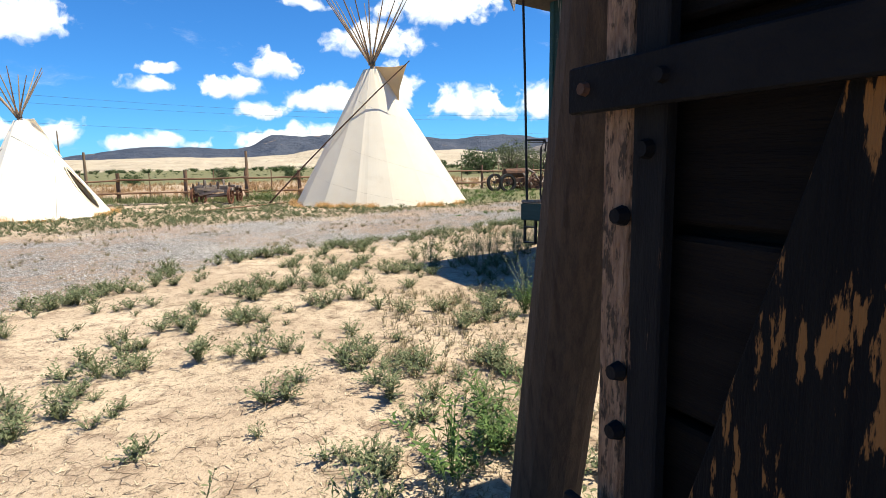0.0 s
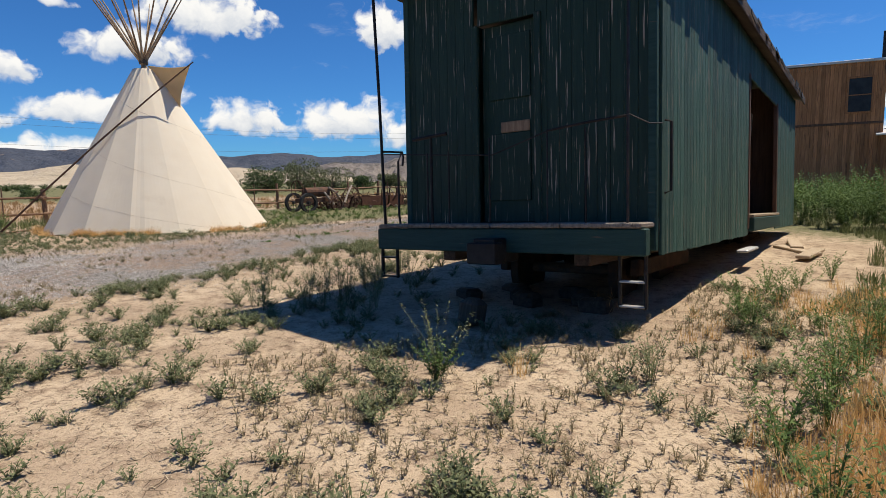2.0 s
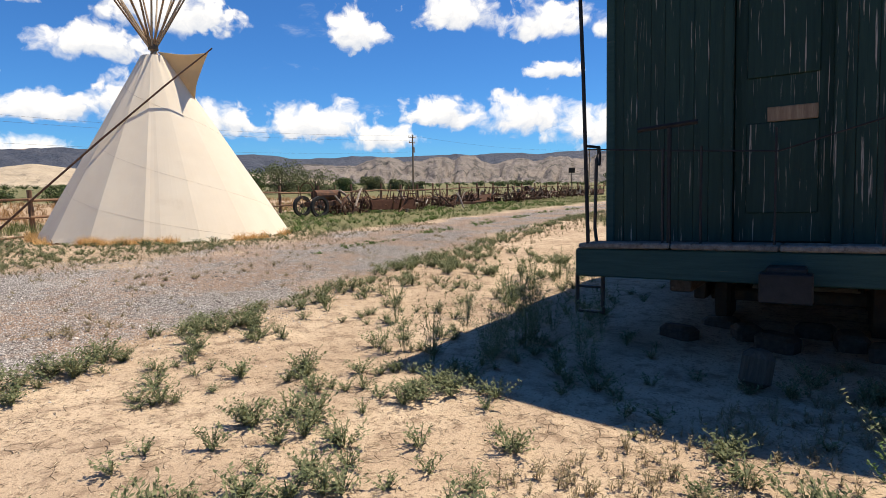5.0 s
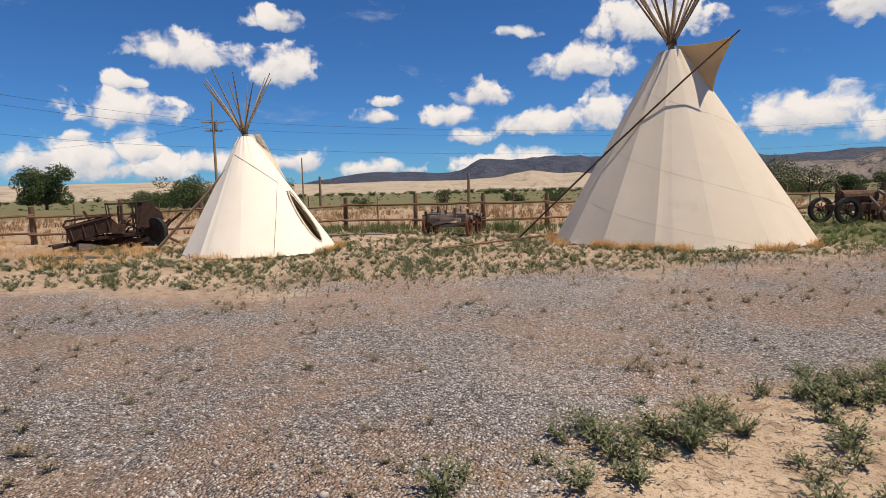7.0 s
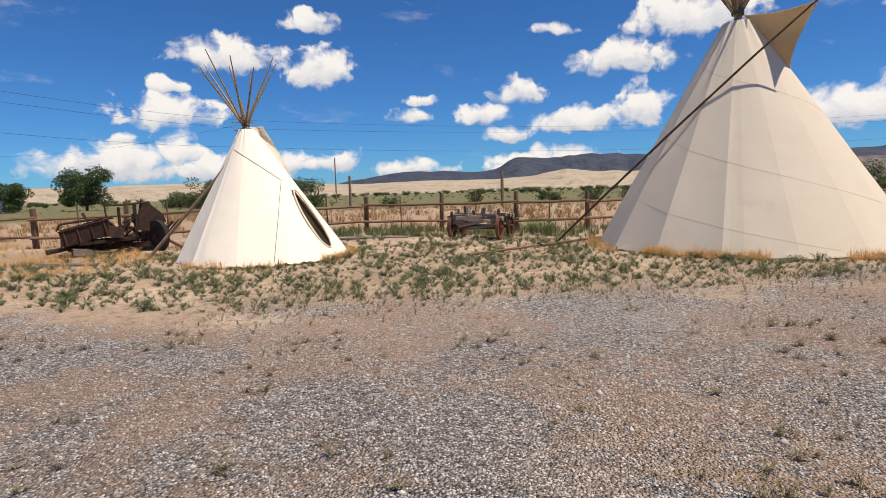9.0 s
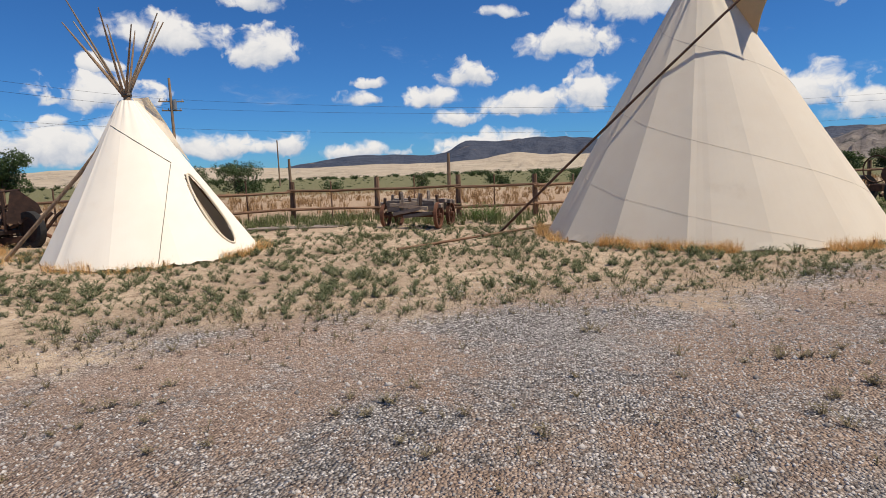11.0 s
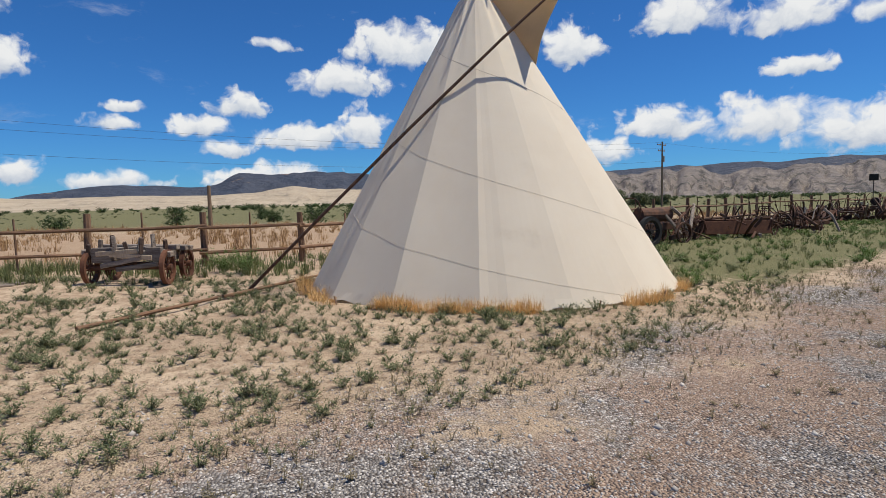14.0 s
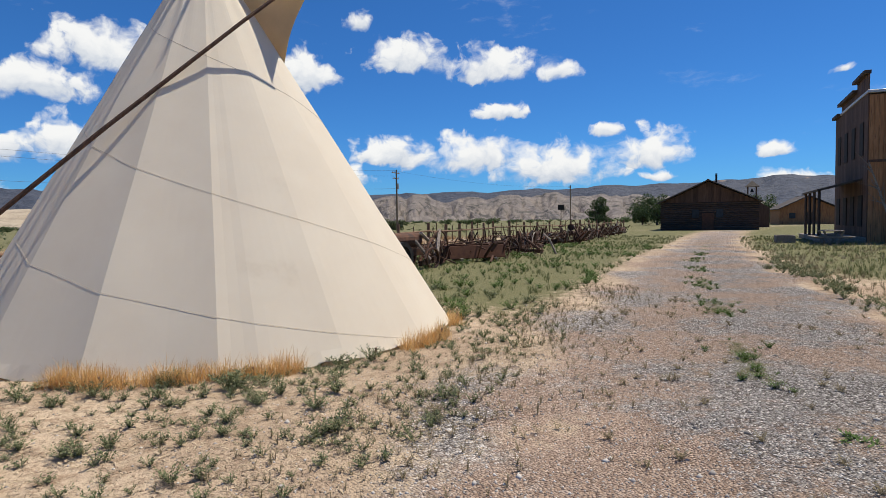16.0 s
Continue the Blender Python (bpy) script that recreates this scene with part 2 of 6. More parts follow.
def leaf(name, a, b, light=0.25, vary=0.0):
    """Leaves: a tint for each leaf, some light through."""
    m = bpy.data.materials.new(name)
    m.use_nodes = True
    n = Net(m.node_tree)
    rnd = n.node("ShaderNodeNewGeometry").outputs["Random Per Island"]
    col = n.mix(rnd, a, b)
    d = n.node("ShaderNodeBsdfPrincipled", {"Base Color": col, "Roughness": 0.75, "Specular IOR Level": 0.2}).outputs[0]
    n.node("ShaderNodeOutputMaterial", {0: n.node("ShaderNodeMixShader", {0: light, 1: d, 2: n.node("ShaderNodeBsdfTranslucent", {0: col}).outputs[0]}).outputs[0]})
    return m


weed_leaf = leaf("weed_leaf", (0.070, 0.095, 0.042), (0.25, 0.262, 0.140))
weed_fresh = leaf("weed_fresh", (0.06, 0.11, 0.03), (0.16, 0.23, 0.07))
weed_dry = leaf("weed_dry", (0.20, 0.17, 0.10), (0.34, 0.28, 0.17))
straw = leaf("straw", (0.56, 0.33, 0.12), (0.76, 0.53, 0.25), 0.3)
field_dry = leaf("field_dry", (0.23, 0.135, 0.062), (0.44, 0.285, 0.14))
grass_leaf = leaf("grass_leaf", (0.09, 0.12, 0.045), (0.22, 0.23, 0.10))
tree_leaf = leaf("tree_leaf", (0.040, 0.068, 0.026), (0.115, 0.155, 0.06))
tree_leaf_bright = leaf("tree_leaf_bright", (0.10, 0.14, 0.05), (0.22, 0.27, 0.11), 0.35)
tree_leaf_pale = leaf("tree_leaf_pale", (0.085, 0.105, 0.05), (0.17, 0.185, 0.09))
pebble = leaf("pebble", (0.17, 0.155, 0.142), (0.58, 0.54, 0.495), 0.0)
litter_mat = leaf("litter", (0.16, 0.12, 0.08), (0.58, 0.47, 0.32), 0.0)
crumb = leaf("crumb", (0.28, 0.21, 0.14), (0.5, 0.4, 0.28), 0.0)


def make_ground_material():
    m = bpy.data.materials.new("earth")
    m.use_nodes = True
    n = Net(m.node_tree)
    at = n.node("ShaderNodeTexCoord").outputs["Object"]
    gravel = n.node("ShaderNodeAttribute", attribute_name="gravel").outputs["Fac"]
    green = n.node("ShaderNodeAttribute", attribute_name="green").outputs["Fac"]
    dry = n.node("ShaderNodeAttribute", attribute_name="dry").outputs["Fac"]
    broad = n.noise(at, 0.6, 6.0, 0.6)
    mid = n.noise(at, 5.0, 6.0, 0.65)
    fine = n.noise(at, 45.0, 4.0, 0.7)
    grit = n.noise(at, 150.0, 3.0, 0.7)
    dirt = n.mix(n.ramp(broad, 0.35, 0.68), (0.42, 0.316, 0.220), (0.565, 0.445, 0.315))
    dirt = n.mix(n.ramp(mid, 0.48, 0.68), dirt, (0.275, 0.198, 0.137))
    dirt = n.mix(n.ramp(n.noise(at, 16.0, 5.0, 0.7), 0.55, 0.66), dirt, (0.25, 0.182, 0.125))
    dirt = n.mix(n.ramp(fine, 0.54, 0.68), dirt, (0.22, 0.165, 0.112))
    dirt = n.mix(n.ramp(grit, 0.60, 0.72), dirt, (0.62, 0.51, 0.38))
    crack = n.node("ShaderNodeTexVoronoi", {"Vector": n.vec("ADD", at, n.vec("MULTIPLY", n.node("ShaderNodeTexNoise", {"Vector": at, "Scale": 6.0}).outputs[1], (0.12, 0.12, 0))), "Scale": 9.5, "Randomness": 1.0}, feature="DISTANCE_TO_EDGE").outputs[0]
    line = n.math("MULTIPLY", n.ramp(crack, 0.028, 0.0), n.ramp(mid, 0.47, 0.60))
    dirt = n.mix(n.math("MULTIPLY", line, 0.42), dirt, (0.24, 0.18, 0.11))
    cell = n.node("ShaderNodeTexVoronoi", {"Vector": at, "Scale": 50.0})
    chip = n.node("ShaderNodeSeparateColor", {0: cell.outputs["Color"]}).outputs[0]
    stones = n.mix(n.math("POWER", chip, 1.15), (0.115, 0.102, 0.092), (0.57, 0.53, 0.485))
    stones = n.mix(n.ramp(chip, 0.88, 0.92), stones, (0.74, 0.70, 0.65))
    stones = n.mix(n.ramp(cell.outputs["Distance"], 0.5, 0.95), stones, (0.10, 0.082, 0.068))
    soil = n.ramp(n.math("ADD", n.math("MULTIPLY", n.noise(at, 0.45, 4.0, 0.6), 0.62), n.math("ADD", n.math("MULTIPLY", mid, 0.26), n.math("MULTIPLY", fine, 0.12))), 0.445, 0.555)
    stones = n.mix(n.math("MULTIPLY", soil, 0.82), stones, n.mix(chip, (0.29, 0.198, 0.142), (0.52, 0.375, 0.272)))
    grassy = n.mix(n.ramp(fine, 0.35, 0.65), n.mix(mid, (0.070, 0.080, 0.036), (0.15, 0.15, 0.072)), n.mix(mid, (0.13, 0.13, 0.06), (0.28, 0.245, 0.135)))
    dryish = n.mix(mid, (0.285, 0.195, 0.125), (0.43, 0.31, 0.205))
    def edge(v, lo=0.36, hi=0.64, amount=1.25):
        return n.ramp(n.math("ADD", v, n.math("MULTIPLY", n.math("SUBTRACT", n.math("ADD", n.math("MULTIPLY", mid, 0.6), n.math("MULTIPLY", fine, 0.4)), 0.5), amount)), lo, hi)
    col = n.mix(edge(gravel), dirt, stones)
    col = n.mix(edge(dry), col, dryish)
    col = n.mix(edge(green), col, grassy)
    height = n.math("ADD", n.math("MULTIPLY", n.math("SUBTRACT", 1.0, cell.outputs["Distance"]), n.math("MULTIPLY", gravel, 1.5)), n.math("ADD", n.math("MULTIPLY", fine, 0.5), n.math("SUBTRACT", n.math("MULTIPLY", mid, 1.2), n.math("MULTIPLY", line, 0.5))))
    relief = n.node("ShaderNodeBump", {"Strength": 1.0, "Distance": 0.028, "Height": height}).outputs[0]
    n.node("ShaderNodeOutputMaterial", {0: n.node("ShaderNodeBsdfPrincipled", {"Base Color": col, "Roughness": 0.95, "Specular IOR Level": 0.1, "Normal": relief}).outputs[0]})
    return m


earth = make_ground_material()


# ---- mesh building ----
class Solid:
    """Gathers boxes, tubes and sheets into one mesh."""

    def __init__(self):
        self.v, self.f = [], []

    def add(self, verts, faces):
        k = len(self.v)
        self.v += [tuple(p) for p in verts]
        self.f += [tuple(i + k for i in f) for f in faces]
        return self

    def box(self, centre, size, turn=None, ch=None):
        """A box with chamfered long edges and ends."""
        hx, hy, hz = (s / 2 for s in size)
        c = min(ch if ch is not None else 0.012, 0.35 * min(size))
        ring = [(hx - c, -hy), (hx, -hy + c), (hx, hy - c), (hx - c, hy), (-hx + c, hy), (-hx, hy - c), (-hx, -hy + c), (-hx + c, -hy)]
        pts = []
        for z, k in ((-hz, 1), (-hz + c, 0), (hz - c, 0), (hz, 1)):
            for x, y in ring:
                pts.append(Vector((x - math.copysign(c * k, x), y - math.copysign(c * k, y), z)))
        m = Matrix.Translation(centre) @ (turn if turn is not None else Matrix())
        faces = [tuple(range(7, -1, -1)), tuple(range(24, 32))]
        for r in range(3):
            for i in range(8):
                j = (i + 1) % 8
                faces.append((r * 8 + i, r * 8 + j, r * 8 + 8 + j, r * 8 + 8 + i))
        return self.add([m @ p for p in pts], faces)

    def tube(self, points, radii, n=8, wobble=0.0, caps=True):
        pts = [Vector(p) for p in points]
        if not isinstance(radii, (list, tuple)):
            radii = [radii] * len(pts)
        verts, faces = [], []
        for k, p in enumerate(pts):
            d = (pts[min(k + 1, len(pts) - 1)] - pts[max(k - 1, 0)]).normalized()
            a = d.orthogonal().normalized() if abs(d.z) > 0.9 else d.cross(Vector((0, 0, 1))).normalized()
            b = d.cross(a)
            for i in range(n):
                t = 2 * math.pi * i / n
                r = radii[k] * (1 + random.uniform(-wobble, wobble))
                verts.append(p + a * (r * math.cos(t)) + b * (r * math.sin(t)))
        for k in range(len(pts) - 1):
            for i in range(n):
                j = (i + 1) % n
                faces.append((k * n + i, k * n + j, (k + 1) * n + j, (k + 1) * n + i))
        if caps:
            faces += [tuple(range(n - 1, -1, -1)), tuple(range((len(pts) - 1) * n, len(pts) * n))]
        return self.add(verts, faces)

    def ring(self, centre, axis, radius, thick, width, n=28):
        """A flat tyre or hoop about an axis."""
        axis = Vector(axis).normalized()
        a = axis.orthogonal().normalized()
        b = axis.cross(a)
        verts, faces = [], []
        for i in range(n):
            t = 2 * math.pi * i / n
            out = a * math.cos(t) + b * math.sin(t)
            for r, w in ((radius, -1), (radius, 1), (radius - thick, 1), (radius - thick, -1)):
                verts.append(Vector(centre) + out * r + axis * (w * width / 2))
        for i in range(n):
            j = (i + 1) % n
            for q in range(4):
                s = (q + 1) % 4
                faces.append((i * 4 + q, i * 4 + s, j * 4 + s, j * 4 + q))
        return self.add(verts, faces)

    def prism(self, outline, y0, y1):
        """An outline in x and z, drawn out along y."""
        k = len(outline)
        verts = [(x, y0, z) for x, z in outline] + [(x, y1, z) for x, z in outline]
        faces = [tuple(range(k)), tuple(range(2 * k - 1, k - 1, -1))] + [(i + k, (i + 1) % k + k, (i + 1) % k, i) for i in range(k)]
        return self.add(verts, faces)

    def mesh(self, name, smooth=False):
        me = bpy.data.meshes.new(name)
        me.from_pydata(self.v, [], self.f)
        me.update()
        if smooth:
            me.polygons.foreach_set("use_smooth", [True] * len(me.polygons))
        return me


def part(name, solid, material, parent=None, label="", smooth=False):
    me = solid if isinstance(solid, bpy.types.Mesh) else solid.mesh(name, smooth)
    if not me.materials:
        me.materials.append(material)
    ob = new(name, me)
    ob.parent = parent
    return tagged(ob, label) if label else ob


def thing(name, m, label, category, group="", kind=""):
    ob = new(name)
    ob.empty_display_size = 0.2
    ob.matrix_basis = m
    return tagged(ob, label, category, group, kind)


def lay(ob, m):
    ob.matrix_basis = m
    return ob


def big_mesh(name, verts, faces, material, smooth=False):
    """A mesh from arrays: verts (n, 3), faces (m, k)."""
    me = bpy.data.meshes.new(name)
    k = faces.shape[1]
    me.vertices.add(len(verts))
    me.vertices.foreach_set("co", np.asarray(verts, np.float32).ravel())
    me.loops.add(faces.size)
    me.loops.foreach_set("vertex_index", faces.astype(np.int32).ravel())
    me.polygons.add(len(faces))
    me.polygons.foreach_set("loop_start", np.arange(0, faces.size, k, dtype=np.int32))
    me.polygons.foreach_set("loop_total", np.full(len(faces), k, np.int32))
    if smooth:
        me.polygons.foreach_set("use_smooth", np.ones(len(faces), bool))
    me.update(calc_edges=True)
    me.materials.append(material)
    return me


# ---- the ground ----
FAR_EDGE = [(-60, 1), (-30, 7.5), (-11.6, 13.5), (-5.7, 15.9), (-3, 17.2), (0, 18.5), (4.2, 21), (10.7, 25), (17.7, 29.2), (24.4, 32.5), (53, 48.3), (90, 62)]
NEAR_EDGE = [(-60, -14), (-12, -4), (-6.5, 3), (-4.4, 6.2), (-3.2, 8.9), (-2, 10.2), (-0.5, 11.3), (2, 13.1), (9.1, 18.6), (16, 23.4), (23.3, 27.8), (29.4, 31.8), (58, 47), (92, 58)]


def height(x, y):
    near = np.exp(-((x - 2) ** 2 + (y - 12) ** 2) / 60 ** 2)
    return near * (0.02 * np.sin(0.9 * x + 0.4 * y) + 0.018 * np.sin(1.7 * y - 0.8 * x + 1) + 0.012 * np.sin(3.1 * x + 2.3 * y))


def edge_y(line, x):
    return np.interp(x, [p[0] for p in line], [p[1] for p in line])


def soft(v, width):
    return 1 / (1 + np.exp(-np.clip(v / width, -30, 30)))


def blob(x, y, cx, cy, rx, ry):
    return np.exp(-(((x - cx) / rx) ** 2 + ((y - cy) / ry) ** 2))


def zones(x, y):
    """How much gravel, green and dry growth there is at a place."""
    wob = 0.35 * np.sin(1.3 * x + 0.7 * y) + 0.25 * np.sin(2.9 * x - 1.7 * y)
    gravel = soft(edge_y(FAR_EDGE, x) - y + wob, 0.7) * soft(y - edge_y(NEAR_EDGE, x) + wob, 0.35)
    bare = blob(x, y, -7.5, 14.4, 2.6, 0.7) + blob(x, y, -1.5, 16.9, 0.9, 0.4) + blob(x, y, 0.8, 17.9, 1.0, 0.35)
    gravel = gravel * np.clip(1 - 0.45 * bare, 0, 1)
    crown = edge_y(NEAR_EDGE, x) * 0.45 + edge_y(FAR_EDGE, x) * 0.55
    strip = 0.55 * np.exp(-((y - crown) / 0.4) ** 2) * (x > 2) * (0.4 + 0.6 * (np.sin(1.9 * x) > 0.1))
    fence_y = np.interp(x, [-60, -21.5, -12.2, -3.9, 14, 25, 58, 90], [2, 22.8, 28.9, 29.6, 39.5, 47.5, 60.5, 72])
    beyond = soft(y - fence_y - 0.6, 0.8)
    field_far = soft(np.hypot(x, y) - 70, 9)
    behind_tipi = soft(y - edge_y(FAR_EDGE, x) - 0.5, 0.6) * soft(x - 3.6, 0.6) * (1 - beyond)
    by_shed = soft(11 - np.hypot((x - 15) / 1.6, y - 7.5), 1.2) * soft(edge_y(NEAR_EDGE, x) - y, 0.5) * soft(x - 9.5, 0.8) * soft(1.6 - (y - (2.6 + (x - 5.2) * 0.41)) + np.maximum(x - 15, 0) * 0.8, 0.5) * 0.6
    right_bank = soft(edge_y(NEAR_EDGE, x) - y - 0.3, 0.5) * soft(x - 13, 1.5) * 0.75
    green = np.maximum.reduce([0.8 * behind_tipi, by_shed, right_bank, strip, 0.75 * field_far * beyond + 0.25 * beyond, 0.55 * field_far])
    dry = np.maximum.reduce([0.5 * np.exp(-((edge_y(NEAR_EDGE, x) - y + 0.1) / 0.6) ** 2) * (x > -6), 0.27 * gravel, 0.5 * blob(x, y, -4.4, 8.6, 1.6, 0.5), 0.5 * blob(x, y, -2.2, 11.6, 1.4, 0.5), 0.45 * blob(x, y, -9, 11, 2.5, 0.6), 0.62 * beyond * (1 - field_far), 0.42 * soft(y - edge_y(FAR_EDGE, x) - 0.2, 0.4), 0.8 * blob(x, y, -18.5, 20, 5.0, 3.5), 0.5 * blob(x, y, -8, 13.6, 3, 0.6), 0.6 * blob(x, y, 6.5, 4.4, 2.0, 1.0), 0.62 * blob(x, y, 3.4, 3.5, 1.8, 0.8), 0.40 * blob(x, y, 3.0, 4.6, 2.6, 1.4), 0.55 * blob(x, y, 1.7, 2.2, 0.8, 0.5), 0.45 * blob(x, y, 3.3, 18.2, 0.8, 0.7), 0.4 * blob(x, y, 2.6, 16.5, 2.0, 0.7)])
    return gravel, green, dry


def spaced(lo, hi, step, far_lo, far_hi):
    mid = list(np.arange(lo, hi, step))
    up, s = [hi], step
    while up[-1] < far_hi:
        s *= 1.22
        up.append(up[-1] + s)
    down, s = [lo], step
    while down[-1] > far_lo:
        s *= 1.22
        down.append(down[-1] - s)
    return np.array(sorted(set(down[1:] + mid + up)))


def make_ground():
    gx, gy = spaced(-18, 28, 0.18, -4700, 4700), spaced(-2, 34, 0.18, -4700, 4700)
    x, y = (a.ravel() for a in np.meshgrid(gx, gy))
    verts = np.stack([x, y, height(x, y)], 1)
    k = len(gx)
    i, j = np.meshgrid(np.arange(k - 1), np.arange(len(gy) - 1))
    a = (j * k + i).ravel()
    me = big_mesh("ground", verts, np.stack([a, a + 1, a + k + 1, a + k], 1), earth, True)
    for key, values in zip(("gravel", "green", "dry"), zones(x, y)):
        me.attributes.new(key, "FLOAT", "POINT").data.foreach_set("value", np.asarray(values, np.float32))
    ob = new("ground", me)
    tagged(ob, "pale dry earth with a grey gravel drive across it", "ground", kind="structure")


make_ground()


# ---- hills ----
def make_range(name, material, label, dist, depth, profile, amp, freq, seed, steps=360):
    """A chain of hills: elevation in degrees by azimuth, with gullies running down its face."""
    az0, az1 = profile[0][0], profile[-1][0]
    rows = 34
    verts = []
    for r in range(rows):
        f = r / (rows - 1)
        for s in range(steps):
            az = az0 + (az1 - az0) * s / (steps - 1)
            top = np.interp(az, [p[0] for p in profile], [p[1] for p in profile])
            d = dist - depth * (1 - f)
            x, y = d * math.sin(radians(az)), d * math.cos(radians(az))
            crest = math.tan(radians(top)) * dist
            rough = noise.fractal(Vector((az * freq, seed, 0.3)), 1.0, 2.1, 5)
            gully = abs(noise.fractal(Vector((az * freq * 2.0 + 0.6 * noise.noise(Vector((az, f * 3, seed))), f * 1.2, seed + 5)), 1.0, 2.0, 5))
            h = crest * (f ** 1.25) * (1 + amp * 0.35 * rough) - crest * amp * 1.3 * gully * (1 - f) * f * 2.4
            verts.append((x, y, max(h, -2.0) - (2.0 if r == 0 else 0.0)))
    i, j = np.meshgrid(np.arange(steps - 1), np.arange(rows - 1))
    a = (j * steps + i).ravel()
    ob = new(name, big_mesh(name, np.array(verts), np.stack([a, a + 1, a + steps + 1, a + steps], 1), material, True))
    tagged(ob, label, "hills", kind="structure")


make_range("backdrop_mountains", mountain_mat, "dark wooded mountain ridge on the horizon, coloured hazy blue", 4500, 1500,
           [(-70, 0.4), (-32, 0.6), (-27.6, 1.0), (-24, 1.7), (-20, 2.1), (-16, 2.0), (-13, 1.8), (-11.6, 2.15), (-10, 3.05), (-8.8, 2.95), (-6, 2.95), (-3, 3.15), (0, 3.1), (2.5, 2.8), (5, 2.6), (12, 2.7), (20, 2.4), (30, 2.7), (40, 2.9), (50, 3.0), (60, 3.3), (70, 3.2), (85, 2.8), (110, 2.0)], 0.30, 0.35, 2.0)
make_range("backdrop_badlands", badland_mat, "grey-tan eroded badland hills with gullies", 2600, 900,
           [(9, 0.3), (14, 1.3), (18, 1.9), (24, 2.1), (30, 2.5), (36, 2.2), (42, 2.6), (48, 2.3), (54, 1.9), (62, 1.3), (72, 0.5)], 0.72, 0.36, 7.0)
make_range("backdrop_tan_hills", tan_hill_mat, "low pale tan hills with bare slopes", 1500, 700,
           [(-75, 0.3), (-60, 1.0), (-48, 1.3), (-40, 1.5), (-32, 1.2), (-25, 1.0), (-18, 1.15), (-12, 1.1), (-8, 1.35), (-5, 1.9), (-2, 1.5), (3, 1.4), (8, 1.5), (12, 1.1), (20, 0.3)], 0.3, 0.22, 11.0)


# ---- tipis ----
def cone_point(base, top, radius, ang, f, count, sag=0.02, phase=-1.858, neck=0.20):
    """A point on the cover: f from 0 at the hem to 1 at the crossing; the cloth draws in between the poles, less so on its taut side, and gathers into folds below the crossing."""
    c = Vector(base).lerp(Vector(top), f)
    r = radius * (1 - f) + neck * f
    step = 2 * math.pi / count
    k = ((ang - phase) / step) % 1.0
    flat = math.cos(step / 2) / math.cos((k - 0.5) * step) - sag * math.sin(math.pi * k) * (1 - f) * 0.4
    rel = (ang - phase) % (2 * math.pi)
    taut = 0.72 * min(1.0, rel / 0.12) if rel < 2.4 else 0.0
    r *= flat + (1.0 - flat) * taut
    d = noise.fractal(Vector((r * math.cos(ang) * 0.9, r * math.sin(ang) * 0.9, c.z * 0.5 + radius)), 1.0, 2.0, 3) * 0.012
    fold = max(0.0, f - 0.55) / 0.45
    d += fold ** 1.5 * 0.016 * math.sin(ang * 21 + 2.0 * math.sin(ang * 3)) * (0.5 + 0.5 * math.sin(ang * 5 + 1))
    r += d
    return c + Vector((r * math.cos(ang), r * math.sin(ang), 0))


